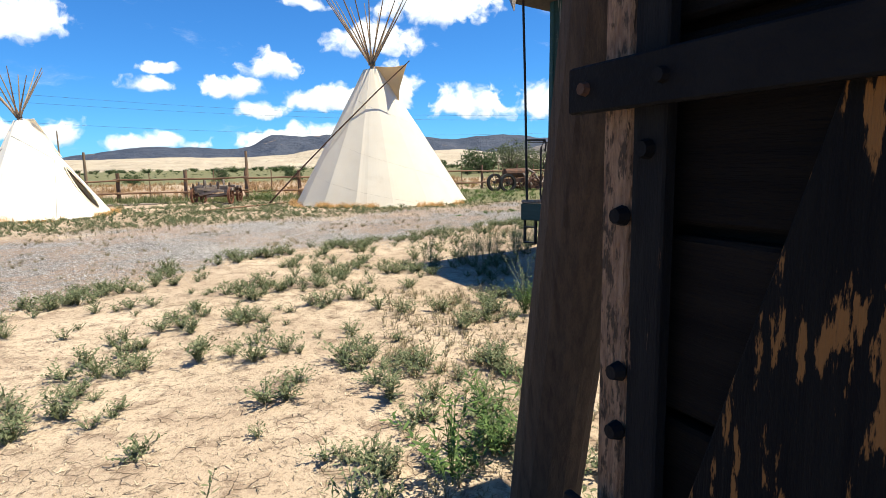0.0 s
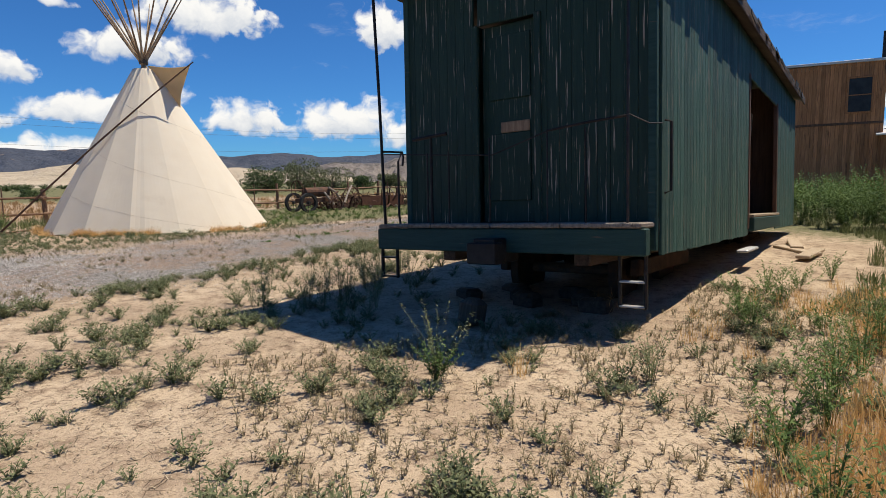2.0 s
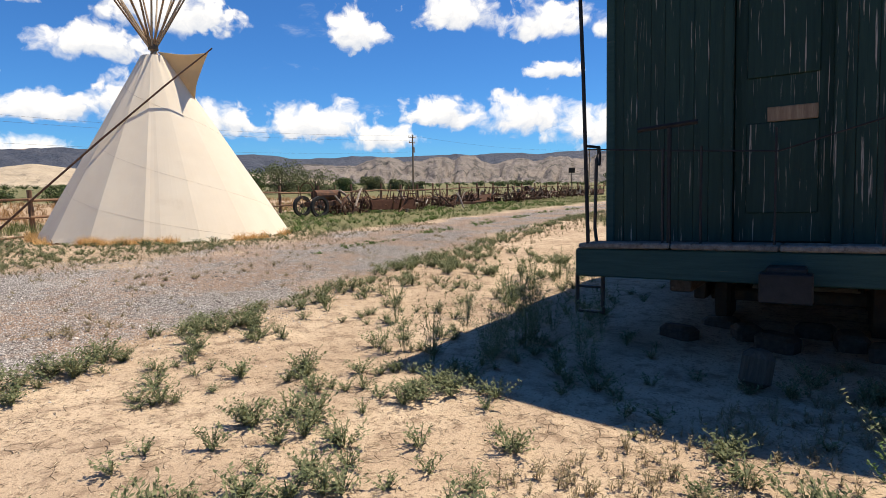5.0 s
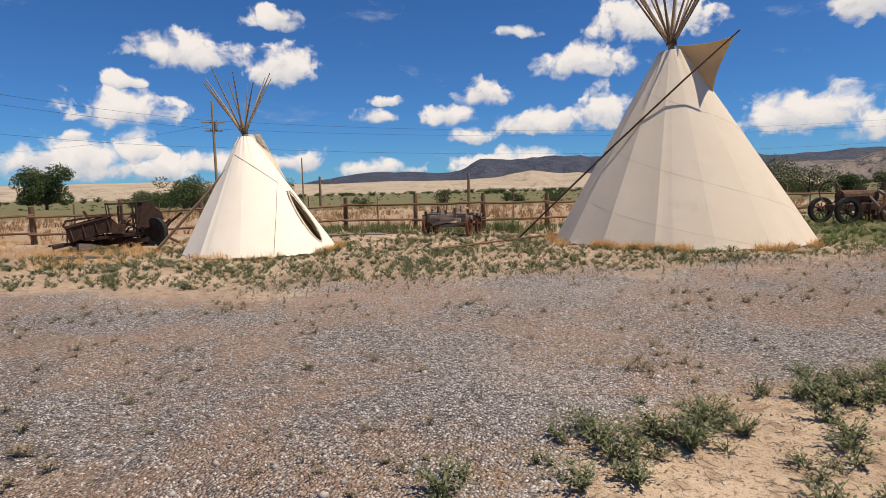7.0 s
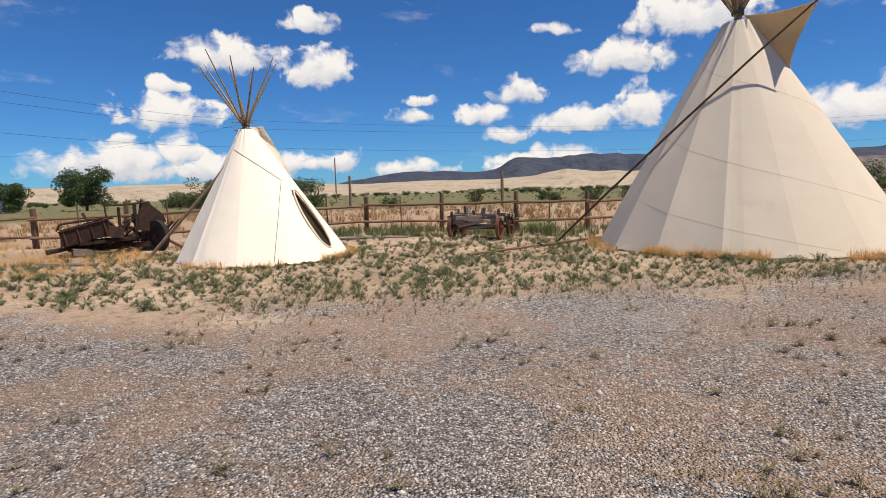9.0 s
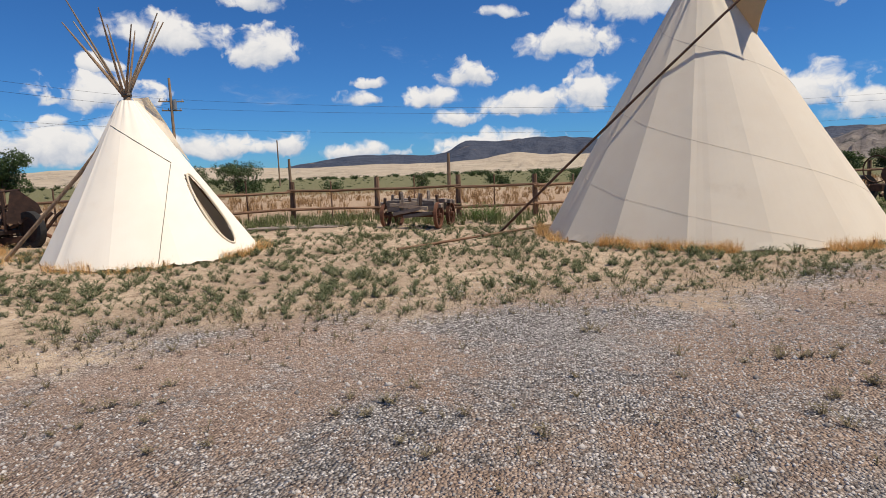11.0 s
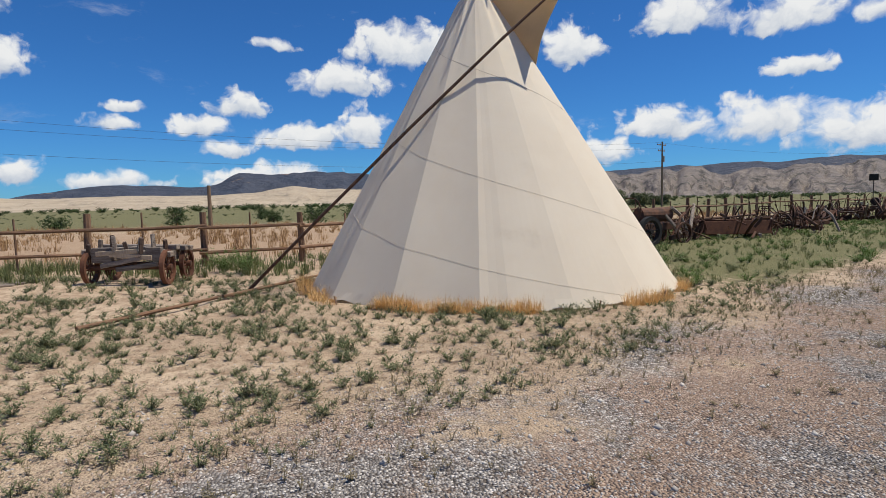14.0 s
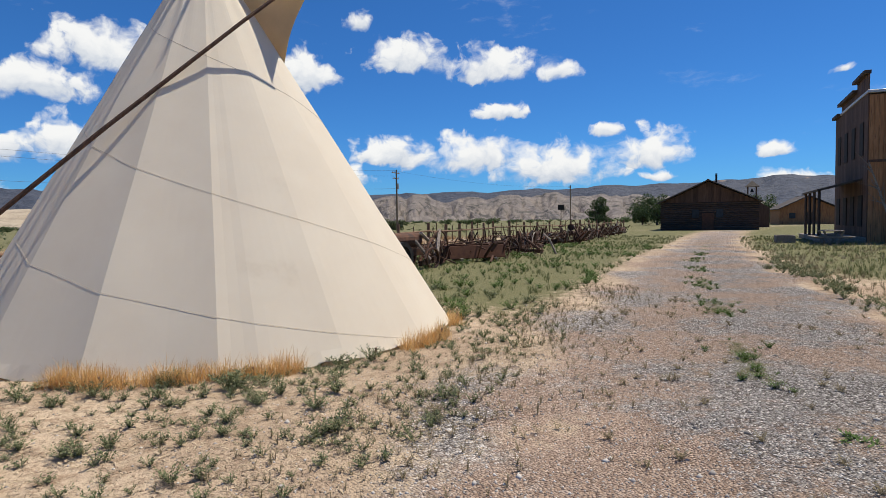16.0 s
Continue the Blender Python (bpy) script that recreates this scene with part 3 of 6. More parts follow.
def make_tipi(name, base, top, radius, count, hem, label, door=None, up=1.45, pole_r=0.038, neck=0.20, seams=()):
    root = thing(name, pose(*base), label, "tipi")
    b, t = Vector((0, 0, 0)), Vector(top) - Vector(base)
    s = Solid()
    sub, levels = (16, 90) if door else (10, 40)
    cols = count * sub
    fs = [hem + (0.955 - hem) * (k / (levels - 1)) for k in range(levels)]
    pts = []
    for k, f in enumerate(fs):
        for i in range(cols):
            p = cone_point(b, t, radius, 2 * math.pi * i / cols - 1.858, f, count, neck=neck)
            if k == 0:
                p.z += 0.018 * math.sin(i * 0.9) + 0.014 * math.sin(i * 2.3 + 1)
            pts.append(p)
    faces = []
    for k in range(levels - 1):
        for i in range(cols):
            j = (i + 1) % cols
            if door:
                a0, f0, aw, fh = door
                ang = (2 * math.pi * (i + 0.5) / cols - 1.858 - a0 + math.pi) % (2 * math.pi) - math.pi
                if (ang / aw) ** 2 + (((fs[k] + fs[k + 1]) / 2 - f0) / fh) ** 2 < 1:
                    continue
            faces.append((k * cols + i, k * cols + j, (k + 1) * cols + j, (k + 1) * cols + i))
    s.add(pts, faces)
    part("cover", s, canvas_thick if door else canvas, root, "cream canvas cover with sewn strips", smooth=False)
    if door:
        a0, f0, aw, fh = door
        rim = [cone_point(b, t, radius + 0.004, a0 + aw * math.cos(q * math.pi / 24), f0 + fh * math.sin(q * math.pi / 24), count) for q in range(49)]
        part("door_rim", Solid().tube(rim, 0.022, 6), canvas, root, "hemmed edge of the oval doorway")
    # sewn seams, lying a little proud of the cloth
    for f0, slope in seams:
        line = []
        for i in range(-140, 150):
            ang = -math.pi / 2 + i * 0.01
            f = f0 - slope * (i * 0.01)
            if hem + 0.01 < f < 0.93:
                line.append(cone_point(b, t, radius + 0.006, ang, f, count, neck=neck))
        if len(line) > 2:
            part("seam", Solid().tube(line, 0.0016, 5), seam_mat, root)
    # the poles, crossing near the top
    for i in range(count):
        ang = 2 * math.pi * i / count - 1.858
        foot = Vector((radius * 0.955 * math.cos(ang), radius * 0.955 * math.sin(ang), 0.0))
        through_pt = t + Vector((0.07 * math.cos(ang + 2.6), 0.07 * math.sin(ang + 2.6), random.uniform(-0.05, 0.08)))
        way = (through_pt - foot).normalized()
        full = (through_pt - foot).length * random.uniform(up - 0.06, up + 0.06)
        cut = (through_pt - foot).length * 0.9
        bend = Vector((random.uniform(-1, 1), random.uniform(-1, 1), 0)) * 0.03
        line = [foot + way * d + bend * ((d / full) ** 2) for d in (0.0, cut * 0.5, cut, full * 0.78, full * 0.9, full)]
        part("pole", Solid().tube(line, [pole_r * 1.3, pole_r * 1.2, pole_r, pole_r * 0.8, pole_r * 0.62, pole_r * 0.35], 7), pole_wood if i % 3 else pole_pale, root)
    # rope bound round the crossing
    wrap = 0.055 + neck * 0.38
    coil = [t + Vector((wrap * math.cos(a * 0.7), wrap * math.sin(a * 0.7), -0.06 + 0.0032 * a)) for a in range(45)]
    part("binding_rope", Solid().tube(coil, 0.016, 5), rope_mat, root, "rope wound round the crossed poles")
    # pegs along the hem
    for i in range(0, count, 1):
        ang = 2 * math.pi * (i + 0.5) / count
        p = Vector((radius * math.cos(ang), radius * math.sin(ang), 0)) * 1.02
        part("peg", Solid().tube([p + Vector((0, 0, -0.04)), p * 1.012 + Vector((0, 0, 0.13))], 0.014, 5), pole_wood, root)
    return root


def make_flap(root, corners, material, thick=0.006, sag=0.12, name="smoke_flap", label="tan canvas smoke flap"):
    """A hanging sheet between three corners with slack edges."""
    a, b, c = (Vector(p) for p in corners)
    n = 14
    nrm = (b - a).cross(c - a).normalized()
    verts, faces, idx = [], [], {}
    for i in range(n + 1):
        for j in range(n + 1 - i):
            u, v = i / n, j / n
            w = 1 - u - v
            p = a * w + b * u + c * v
            inner = (a + b + c) / 3
            p = p.lerp(inner, sag * (4 * u * v + 2.4 * u * w))
            p += nrm * (0.10 * math.sin(math.pi * u) * math.sin(math.pi * min(v + 0.2, 1)))
            idx[i, j] = len(verts)
            verts.append(p)
    for i in range(n):
        for j in range(n - i):
            faces.append((idx[i, j], idx[i + 1, j], idx[i, j + 1]))
            if i + j < n - 1:
                faces.append((idx[i + 1, j], idx[i + 1, j + 1], idx[i, j + 1]))
    k = len(verts)
    s = Solid().add(verts + [p + nrm * thick for p in verts], faces + [tuple(q + k for q in reversed(f)) for f in faces])
    return part(name, s, material, root, label, smooth=True)


BIG_BASE, BIG_TOP, BIG_R = (0.15, 24.35, 0.0), (-0.1, 24.15, 5.55), 3.53
big = make_tipi("large_tipi", BIG_BASE, BIG_TOP, BIG_R, 16, 0.003, "large cream canvas tipi with bundled poles standing by the drive", up=1.47, seams=((0.07, 0.13), (0.31, 0.145), (0.66, 0.10)))
o = Vector(BIG_BASE)
make_flap(big, [Vector((0.0, 23.95, 5.42)) - o, Vector((1.23, 22.80, 5.30)) - o, Vector((0.91, 23.70, 3.98)) - o], canvas_flap, sag=0.26)
part("flap_pole", Solid().tube([Vector((-4.50, 24.1, 0.0)) - o, Vector((-3.1, 23.5, 1.35)) - o, Vector((-1.56, 23.10, 2.81)) - o, Vector((0.08, 22.84, 4.32)) - o, Vector((1.33, 22.75, 5.42)) - o], [0.032, 0.030, 0.028, 0.025, 0.020], 8, 0.05), dark_upright, big, "long dark pole propping the smoke flap")

SMALL_BASE, SMALL_TOP, SMALL_R = (-11.36, 20.95, 0.0), (-11.72, 20.95, 3.35), 2.1
small = make_tipi("small_tipi", SMALL_BASE, SMALL_TOP, SMALL_R, 11, 0.005, "small cream canvas tipi with an open oval doorway", door=(-0.08, 0.29, 0.16, 0.21), up=1.44, pole_r=0.031, neck=0.09)
o = Vector(SMALL_BASE)
make_flap(small, [Vector((-0.28, 0.03, 3.27)), Vector((0.02, 0.16, 3.28)), Vector((0.66, 0.44, 1.93))], canvas, sag=0.02, name="smoke_flap", label="cream canvas smoke flap folded back")
part("prop_pole", Solid().tube([Vector((-14.05, 19.8, 0.0)) - o, Vector((-12.45, 20.3, 1.75)) - o, Vector((-11.75, 20.5, 2.6)) - o], [0.045, 0.04, 0.03], 8, 0.05), pole_wood, small, "weathered pole leaning on the cover")
def on_small(f, out, lift=0.012):
    """A point on the small cover, out metres aside of its middle as seen from the drive."""
    ang = -1.016 + math.asin(max(-0.98, min(0.98, out / (SMALL_R * (1 - f) + 0.09 * f))))
    return cone_point(Vector(), Vector(SMALL_TOP) - o, SMALL_R + lift, ang, f, 11, neck=0.09)


part("lacing", Solid().tube([on_small(0.02 + 0.05 * k, 0.24 + 0.73 * (0.02 + 0.05 * k)) for k in range(12)], 0.006, 5), rope_mat, small)
part("lacing", Solid().tube([on_small(0.57 + 0.023 * k, 0.65 - 0.10 * k) for k in range(11)], 0.008, 5), rope_mat, small, "cord drawn across the cover")


# ---- caboose ----
def make_caboose():
    root = thing("caboose", pose(3.5, 5.55, 0, -2.1, 2.6, 26.25), "weathered dark green wooden caboose with an open side door", "caboose")
    W, S, L, ZB, ZT = 3.05, 0.40, 12.2, 0.80, 3.95
    part("end_beam", Solid().box((0.06, W / 2 + 0.06, 0.90), (0.14, W + 0.18, 0.25)), green_beam, root, "dark green wooden end beam")
    for k in range(4):
        y = (W + 0.12) * (k + 0.5) / 4
        part("deck_board", Solid().box((S / 2 + 0.02, y, 1.055), (S + 0.1, (W + 0.12) / 4 - 0.008, 0.05), pose(0, 0, 0, random.uniform(-0.8, 0.8), 0, 0)), grey_wood, root, "bare weathered deck board")
    # boarded end wall round the door
    y0, y1 = 1.25, 1.97
    def boards(name, mat, y_from, y_to, z0, z1, count, x, thick=0.03, axis="y"):
        w = (y_to - y_from) / count
        for k in range(count):
            c = y_from + w * (k + 0.5)
            dz = random.uniform(-0.012, 0.006)
            centre, size = ((x, c, (z0 + z1) / 2 + dz), (thick, w - 0.002, z1 - z0)) if axis == "y" else ((c, x, (z0 + z1) / 2 + dz), (w - 0.004, thick, z1 - z0))
            part(name, Solid().box(centre, size, ch=0.003), mat, root)
    boards("end_board", green_end, 0.03, y0, 1.08, ZT, 9, S)
    boards("end_board", green_end, y1 + 0.06, W - 0.05, 1.08, ZT, 8, S)
    boards("end_board", green_end, y0, y1, 3.28, ZT, 5, S)
    door = part("door", Solid().box((S + 0.10, (y0 + y1) / 2, 2.18), (0.045, y1 - y0, 2.2)), green_end, root, "closed dark green plank door")
    part("door_panel", Solid().box((S + 0.07, (y0 + y1) / 2, 1.70), (0.02, 0.52, 0.75)).box((S + 0.07, (y0 + y1) / 2, 2.80), (0.02, 0.52, 0.70)), green_end, door)
    part("sign_board", Solid().box((S + 0.065, 1.54, 2.14), (0.02, 0.36, 0.12)), pole_wood, door, "bare brown wooden board with flaked paint")
    part("latch", Solid().box((S + 0.07, 1.62, 1.36), (0.012, 0.22, 0.035)), roof_tin, door, "pale metal latch plate")
    for y in (y0 - 0.03, y1 + 0.03):
        part("door_frame", Solid().box((S - 0.02, y, 2.18), (0.05, 0.08, 2.22)), green_end, root)
    for y in (0.03, W - 0.05):
        part("corner_post", Solid().box((S + 0.01, y, (ZB + ZT) / 2), (0.09, 0.08, ZT - ZB)), green_beam, root, "corner post with bare brown wood showing")
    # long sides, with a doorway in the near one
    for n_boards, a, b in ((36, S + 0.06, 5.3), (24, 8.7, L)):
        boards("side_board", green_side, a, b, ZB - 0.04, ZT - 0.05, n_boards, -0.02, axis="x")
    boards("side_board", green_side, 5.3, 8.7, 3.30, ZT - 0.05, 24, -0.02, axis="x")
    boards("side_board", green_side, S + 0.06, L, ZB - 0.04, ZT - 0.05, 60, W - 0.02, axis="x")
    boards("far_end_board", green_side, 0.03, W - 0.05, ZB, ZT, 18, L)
    part("floor", Solid().box((L / 2 + S / 2, W / 2, 0.93), (L - S, W - 0.1, 0.12)), grey_wood, root, "worn plank floor")
    part("inner_wall", Solid().box((9.2, W / 2, 2.4), (0.06, W - 0.12, 2.8)), dark_upright, root, "dark board partition")
    for k in range(6):
        part("lath", Solid().box((7.9 + 0.16 * k, 0.5, 2.2), (0.05, 0.03, 2.3), pose(0, 0, 0, 0, 24, 0)), grey_wood, root, "slanting grey lath inside the doorway")
    part("door_sill", Solid().box((7.0, -0.04, 0.93), (3.3, 0.16, 0.22)), green_beam, root, "door sill beam")
    part("sill_board", Solid().box((7.0, 0.02, 1.07), (3.3, 0.26, 0.05)), pole_pale, root, "pale bare wooden sill board")
    for x in (5.3, 8.7):
        part("door_post", Solid().box((x, -0.01, 2.1), (0.10, 0.08, 2.5)), dark_upright, root)
    # roof
    roof = Solid()
    outline = [(-0.22, ZT - 0.04), (-0.22, ZT + 0.05), (W * 0.25, ZT + 0.42), (W / 2, ZT + 0.52), (W * 0.75, ZT + 0.42), (W + 0.22, ZT + 0.05), (W + 0.22, ZT - 0.04), (W * 0.75, ZT + 0.33), (W / 2, ZT + 0.43), (W * 0.25, ZT + 0.33)]
    k = len(outline)
    verts = [(x, y, z) for x in (-0.12, L + 0.3) for y, z in outline]
    roof.add(verts, [tuple(range(5)) + () , (0, 1, 2, 9), (2, 3, 8, 9), (3, 4, 7, 8), (4, 5, 6, 7)][1:] + [(i + k, (i + 1) % k + k, (i + 1) % k, i) for i in range(k)] + [(k + 9, k + 2, k + 1, k), (k + 9, k + 8, k + 3, k + 2), (k + 8, k + 7, k + 4, k + 3), (k + 7, k + 6, k + 5, k + 4)])
    part("roof", roof, shingle, root, "low dark roof with a torn edge")
    part("fascia", Solid().box(((L + 0.05) / 2, -0.21, ZT - 0.06), (L + 0.5, 0.03, 0.14)), dark_board, root, "broken fascia board under the eave")
    for k in range(16):
        x = 0.3 + k * 0.74 + random.uniform(-0.2, 0.2)
        part("torn_felt", Solid().box((x, -0.25, ZT + random.uniform(-0.06, 0.0)), (random.uniform(0.2, 0.6), 0.012, random.uniform(0.05, 0.16)), pose(0, 0, 0, random.uniform(-25, 10), random.uniform(-8, 8), 0)), shingle, root)
    part("roof_bracket", Solid().tube([(-0.2, W + 0.15, ZT - 0.02), (-0.28, W + 0.02, ZT - 0.22)], [0.05, 0.008], 6), grey_wood, root, "pointed broken eave board")
    # railing and rods on the end platform
    part("rod", Solid().tube([(0.02, W + 0.04, 1.05), (0.0, W + 0.08, 2.6), (-0.02, W + 0.13, ZT)], 0.018, 8), iron, root, "long iron rod from roof to platform")
    part("rod", Solid().tube([(0.02, 0.14, 1.05), (0.02, 0.14, ZT)], 0.013, 6), iron, root)
    for y in (0.55, 0.95, 1.62):
        part("baluster", Solid().tube([(0.04, y, 1.05), (0.04, y, 1.98)], 0.009, 6), iron, root)
    for y in (2.15, 2.45):
        part("baluster", Solid().tube([(0.04, y, 1.05), (0.04, y, 1.88)], 0.011, 6), iron, root)
    part("hand_rail", Solid().tube([(0.04, 0.14, 2.05), (0.04, 0.5, 2.03), (0.04, 0.95, 1.99)], 0.014, 6), iron, root, "bent iron hand rail")
    part("hand_rail", Solid().tube([(0.04, 0.95, 1.985), (0.06, 1.6, 1.80), (0.05, 2.4, 1.86), (0.04, W + 0.05, 1.92)], 0.008, 6), iron, root)
    part("brake_post", Solid().tube([(0.05, 2.40, 1.05), (0.05, 2.40, 2.05)], 0.017, 6), iron, root)
    part("brake_bar", Solid().tube([(0.05, 2.18, 2.08), (0.05, 2.66, 2.05)], 0.022, 6), iron, root, "iron cross bar of the hand brake")
    for y in (W + 0.06,):
        part("side_rail", Solid().tube([(0.03, y, 1.95), (S - 0.02, y, 1.97), (S, y, 1.90), (S - 0.02, y, 1.80)], 0.014, 6), iron, root)
        part("side_rail", Solid().tube([(S - 0.08, y, 1.05), (S - 0.08, y + 0.02, 1.2), (S - 0.10, y, 1.85), (S - 0.04, y, 1.95)], 0.016, 6), iron, root)
    part("wire", Solid().tube([(0.05, 0.14, 2.06), (0.2, 0.0, 1.98), (S, -0.06, 2.0)], 0.006, 5), iron, root)
    part("grab_iron", Solid().tube([(S + 0.1, -0.05, 1.35), (S + 0.1, -0.11, 1.37), (S + 0.1, -0.11, 2.02), (S + 0.1, -0.05, 2.04)], 0.013, 6), iron, root)
    # steps hung below the platform corners
    for y, zb in ((0.0, 0.28), (W - 0.07, 0.42)):
        ladder = part("step_iron", Solid().box((0.10, y, (zb + 0.8) / 2), (0.05, 0.03, 0.8 - zb)).box((0.10, y + 0.24, (zb + 0.8) / 2), (0.05, 0.03, 0.8 - zb)), iron, root, "hanging iron step frame")
        for z in (zb + 0.02, zb + 0.25):
            part("rung", Solid().box((0.10, y + 0.12, z), (0.07, 0.24, 0.02)), roof_tin if y == 0 else iron, ladder)
    # underframe, coupler and wheels in the dark below
    for y in (0.7, W - 0.7):
        part("sill_beam", Solid().box((L / 2 + 0.2, y, 0.76), (L - 0.2, 0.18, 0.24)), dark_board, root)
    part("draw_gear", Solid().box((0.0, W / 2, 0.80), (0.5, 0.26, 0.26)).box((-0.22, W / 2, 0.78), (0.18, 0.34, 0.22)), iron, root, "dark iron coupler")
    for x in (2.0, 3.7, L - 3.3, L - 1.6):
        for y in (0.85, W - 0.85):
            wheel = part("wheel", Solid().tube([(x, y - 0.05, 0.44), (x, y + 0.06, 0.44)], 0.42, 26).tube([(x, y - 0.09, 0.44), (x, y + 0.1, 0.44)], 0.1, 12), rust, root, "rusty iron wheel")
        part("axle", Solid().tube([(x, 0.7, 0.44), (x, W - 0.7, 0.44)], 0.07, 10), rust, root)
    for x in (2.85, L - 2.45):
        for y in (0.62, W - 0.62):
            part("truck_frame", Solid().box((x, y, 0.50), (2.3, 0.12, 0.2)), rust, root)
    part("step_board", Solid().box((4.9, -0.1, 0.55), (1.0, 0.16, 0.04)), roof_tin, root)
    for i in range(7):
        part("block", Solid().box((0.9 + 0.35 * (i % 3), 0.8 + 0.28 * i, 0.12), (0.34, 0.24, 0.24), pose(0, 0, 0, random.uniform(-4, 4), random.uniform(-6, 6), random.uniform(0, 90)), ch=0.04), dark_board, root, "rough support block")


make_caboose()


# ---- rail fence ----
FENCE = [(-34, 14.0), (-21.5, 22.8), (-12.2, 28.9), (-9.3, 29.4), (-6.45, 29.5), (-3.9, 29.6), (14, 39.5), (25, 47.5), (58, 61.5)]


def make_fence():
    root = thing("rail_fence", pose(0, 0, 0), "brown weathered post and rail fence along a field", "fence")
    posts = []
    for (ax, ay), (bx, by) in zip(FENCE, FENCE[1:]):
        d = math.hypot(bx - ax, by - ay)
        k = max(1, round(d / 2.75))
        posts += [(ax + (bx - ax) * i / k, ay + (by - ay) * i / k) for i in range(k)]
    posts.append(FENCE[-1])
    for i, (x, y) in enumerate(posts):
        h = 1.42 + random.uniform(-0.06, 0.12)
        r = random.uniform(0.075, 0.10)
        lean = Vector((random.uniform(-0.04, 0.04), random.uniform(-0.04, 0.04), 0))
        part("post", Solid().tube([(x, y, -0.1), Vector((x, y, h * 0.5)) + lean * 0.5, Vector((x, y, h)) + lean], [r, r * 0.97, r * 0.9], 8, 0.06), fence_post, root)
        if i + 1 < len(posts):
            nx, ny = posts[i + 1]
            d = Vector((nx - x, ny - y, 0))
            side = Vector((d.y, -d.x, 0)).normalized() * (r + 0.035)
            for z in (1.05, 0.40):
                a = Vector((x, y, z + random.uniform(-0.06, 0.06))) + side - d * 0.04
                b = Vector((nx, ny, z + random.uniform(-0.06, 0.06))) + side + d * 0.04
                mid = a.lerp(b, 0.5) + Vector((0, 0, random.uniform(-0.03, 0.02)))
                m = Matrix.Translation(a) @ (b - a).to_track_quat("X", "Z").to_matrix().to_4x4()
                inv = m.inverted()
                lay(part("rail", Solid().tube([inv @ a, inv @ mid, inv @ b], [0.05, 0.046, 0.04], 7, 0.08), fence_wood, root), m)
            mx, my = x + d.x * 0.47, y + d.y * 0.47
            part("stake", Solid().tube([(mx, my, -0.1), (mx + random.uniform(-0.03, 0.03), my, random.uniform(1.3, 1.5))], 0.026, 6), fence_post, root, "thin stake between the posts")


make_fence()


# ---- buildings ----
def plank_wall(root, name, a, b, z0, z1, material, width=0.22, thick=0.04, top=None):
    """Upright boards from a to b; top gives the height at a place along the wall."""
    a, b = Vector(a), Vector(b)
    d = b - a
    k = max(1, round(d.length / width))
    ang = math.degrees(math.atan2(d.y, d.x))
    for i in range(k):
        f = (i + 0.5) / k
        c = a + d * f
        h = (top(f) if top else z1) - z0
        part(name, Solid().box((c.x, c.y, z0 + h / 2), (d.length / k - 0.008, thick + random.uniform(0, 0.012), h), pose(0, 0, 0, 0, 0, ang), ch=0.006), material, root)


def make_barn():
    # the gable end looks down the drive
    root = thing("log_barn", pose(61.8, 58.7, 0, 0, 0, -62), "dark brown board barn with a low gable roof and a stovepipe", "barn")
    W, D, E, P = 10.7, 12.0, 3.4, 5.9
    part("core", Solid().prism([(0.05, 0), (W - 0.05, 0), (W - 0.05, E - 0.1), (W / 2, P - 0.15), (0.05, E - 0.1)], 0.05, D), dark_upright, root, "dark board side walls")
    for k in range(14):
        z = 0.12 + k * 0.24
        part("log", Solid().tube([(-0.1, 0.0, z), (W + 0.1, 0.0, z)], 0.125, 7, 0.03), dark_board, root)
    plank_wall(root, "gable_board", (0.0, -0.03, 0), (W, -0.03, 0), E, P, dark_upright, 0.28, 0.03, top=lambda f: E + (P - E - 0.05) * (1 - abs(2 * f - 1)) + 0.02)
    for s in (-1, 1):
        ang = math.degrees(math.atan2(P - E, W / 2))
        c = (W / 2 + s * (W / 4 + 0.15), D / 2 - 0.3, (E + P) / 2 + 0.06)
        part("roof", Solid().box(c, (math.hypot(W / 2, P - E) + 0.6, D + 1.4, 0.12), pose(0, 0, 0, 0, s * ang, 0)), shingle, root, "dark low-pitched roof")
    part("door", Solid().box((5.3, -0.14, 1.05), (1.3, 0.06, 2.1)), rust_red, root, "dark red door")
    for x in (3.9, 6.6):
        part("window", Solid().box((x, -0.14, 2.0), (0.8, 0.06, 1.0)), glass, root)
    part("stovepipe", Solid().tube([(6.1, 3.0, 5.6), (6.1, 3.0, 7.0)], 0.12, 8), iron, root)


make_barn()


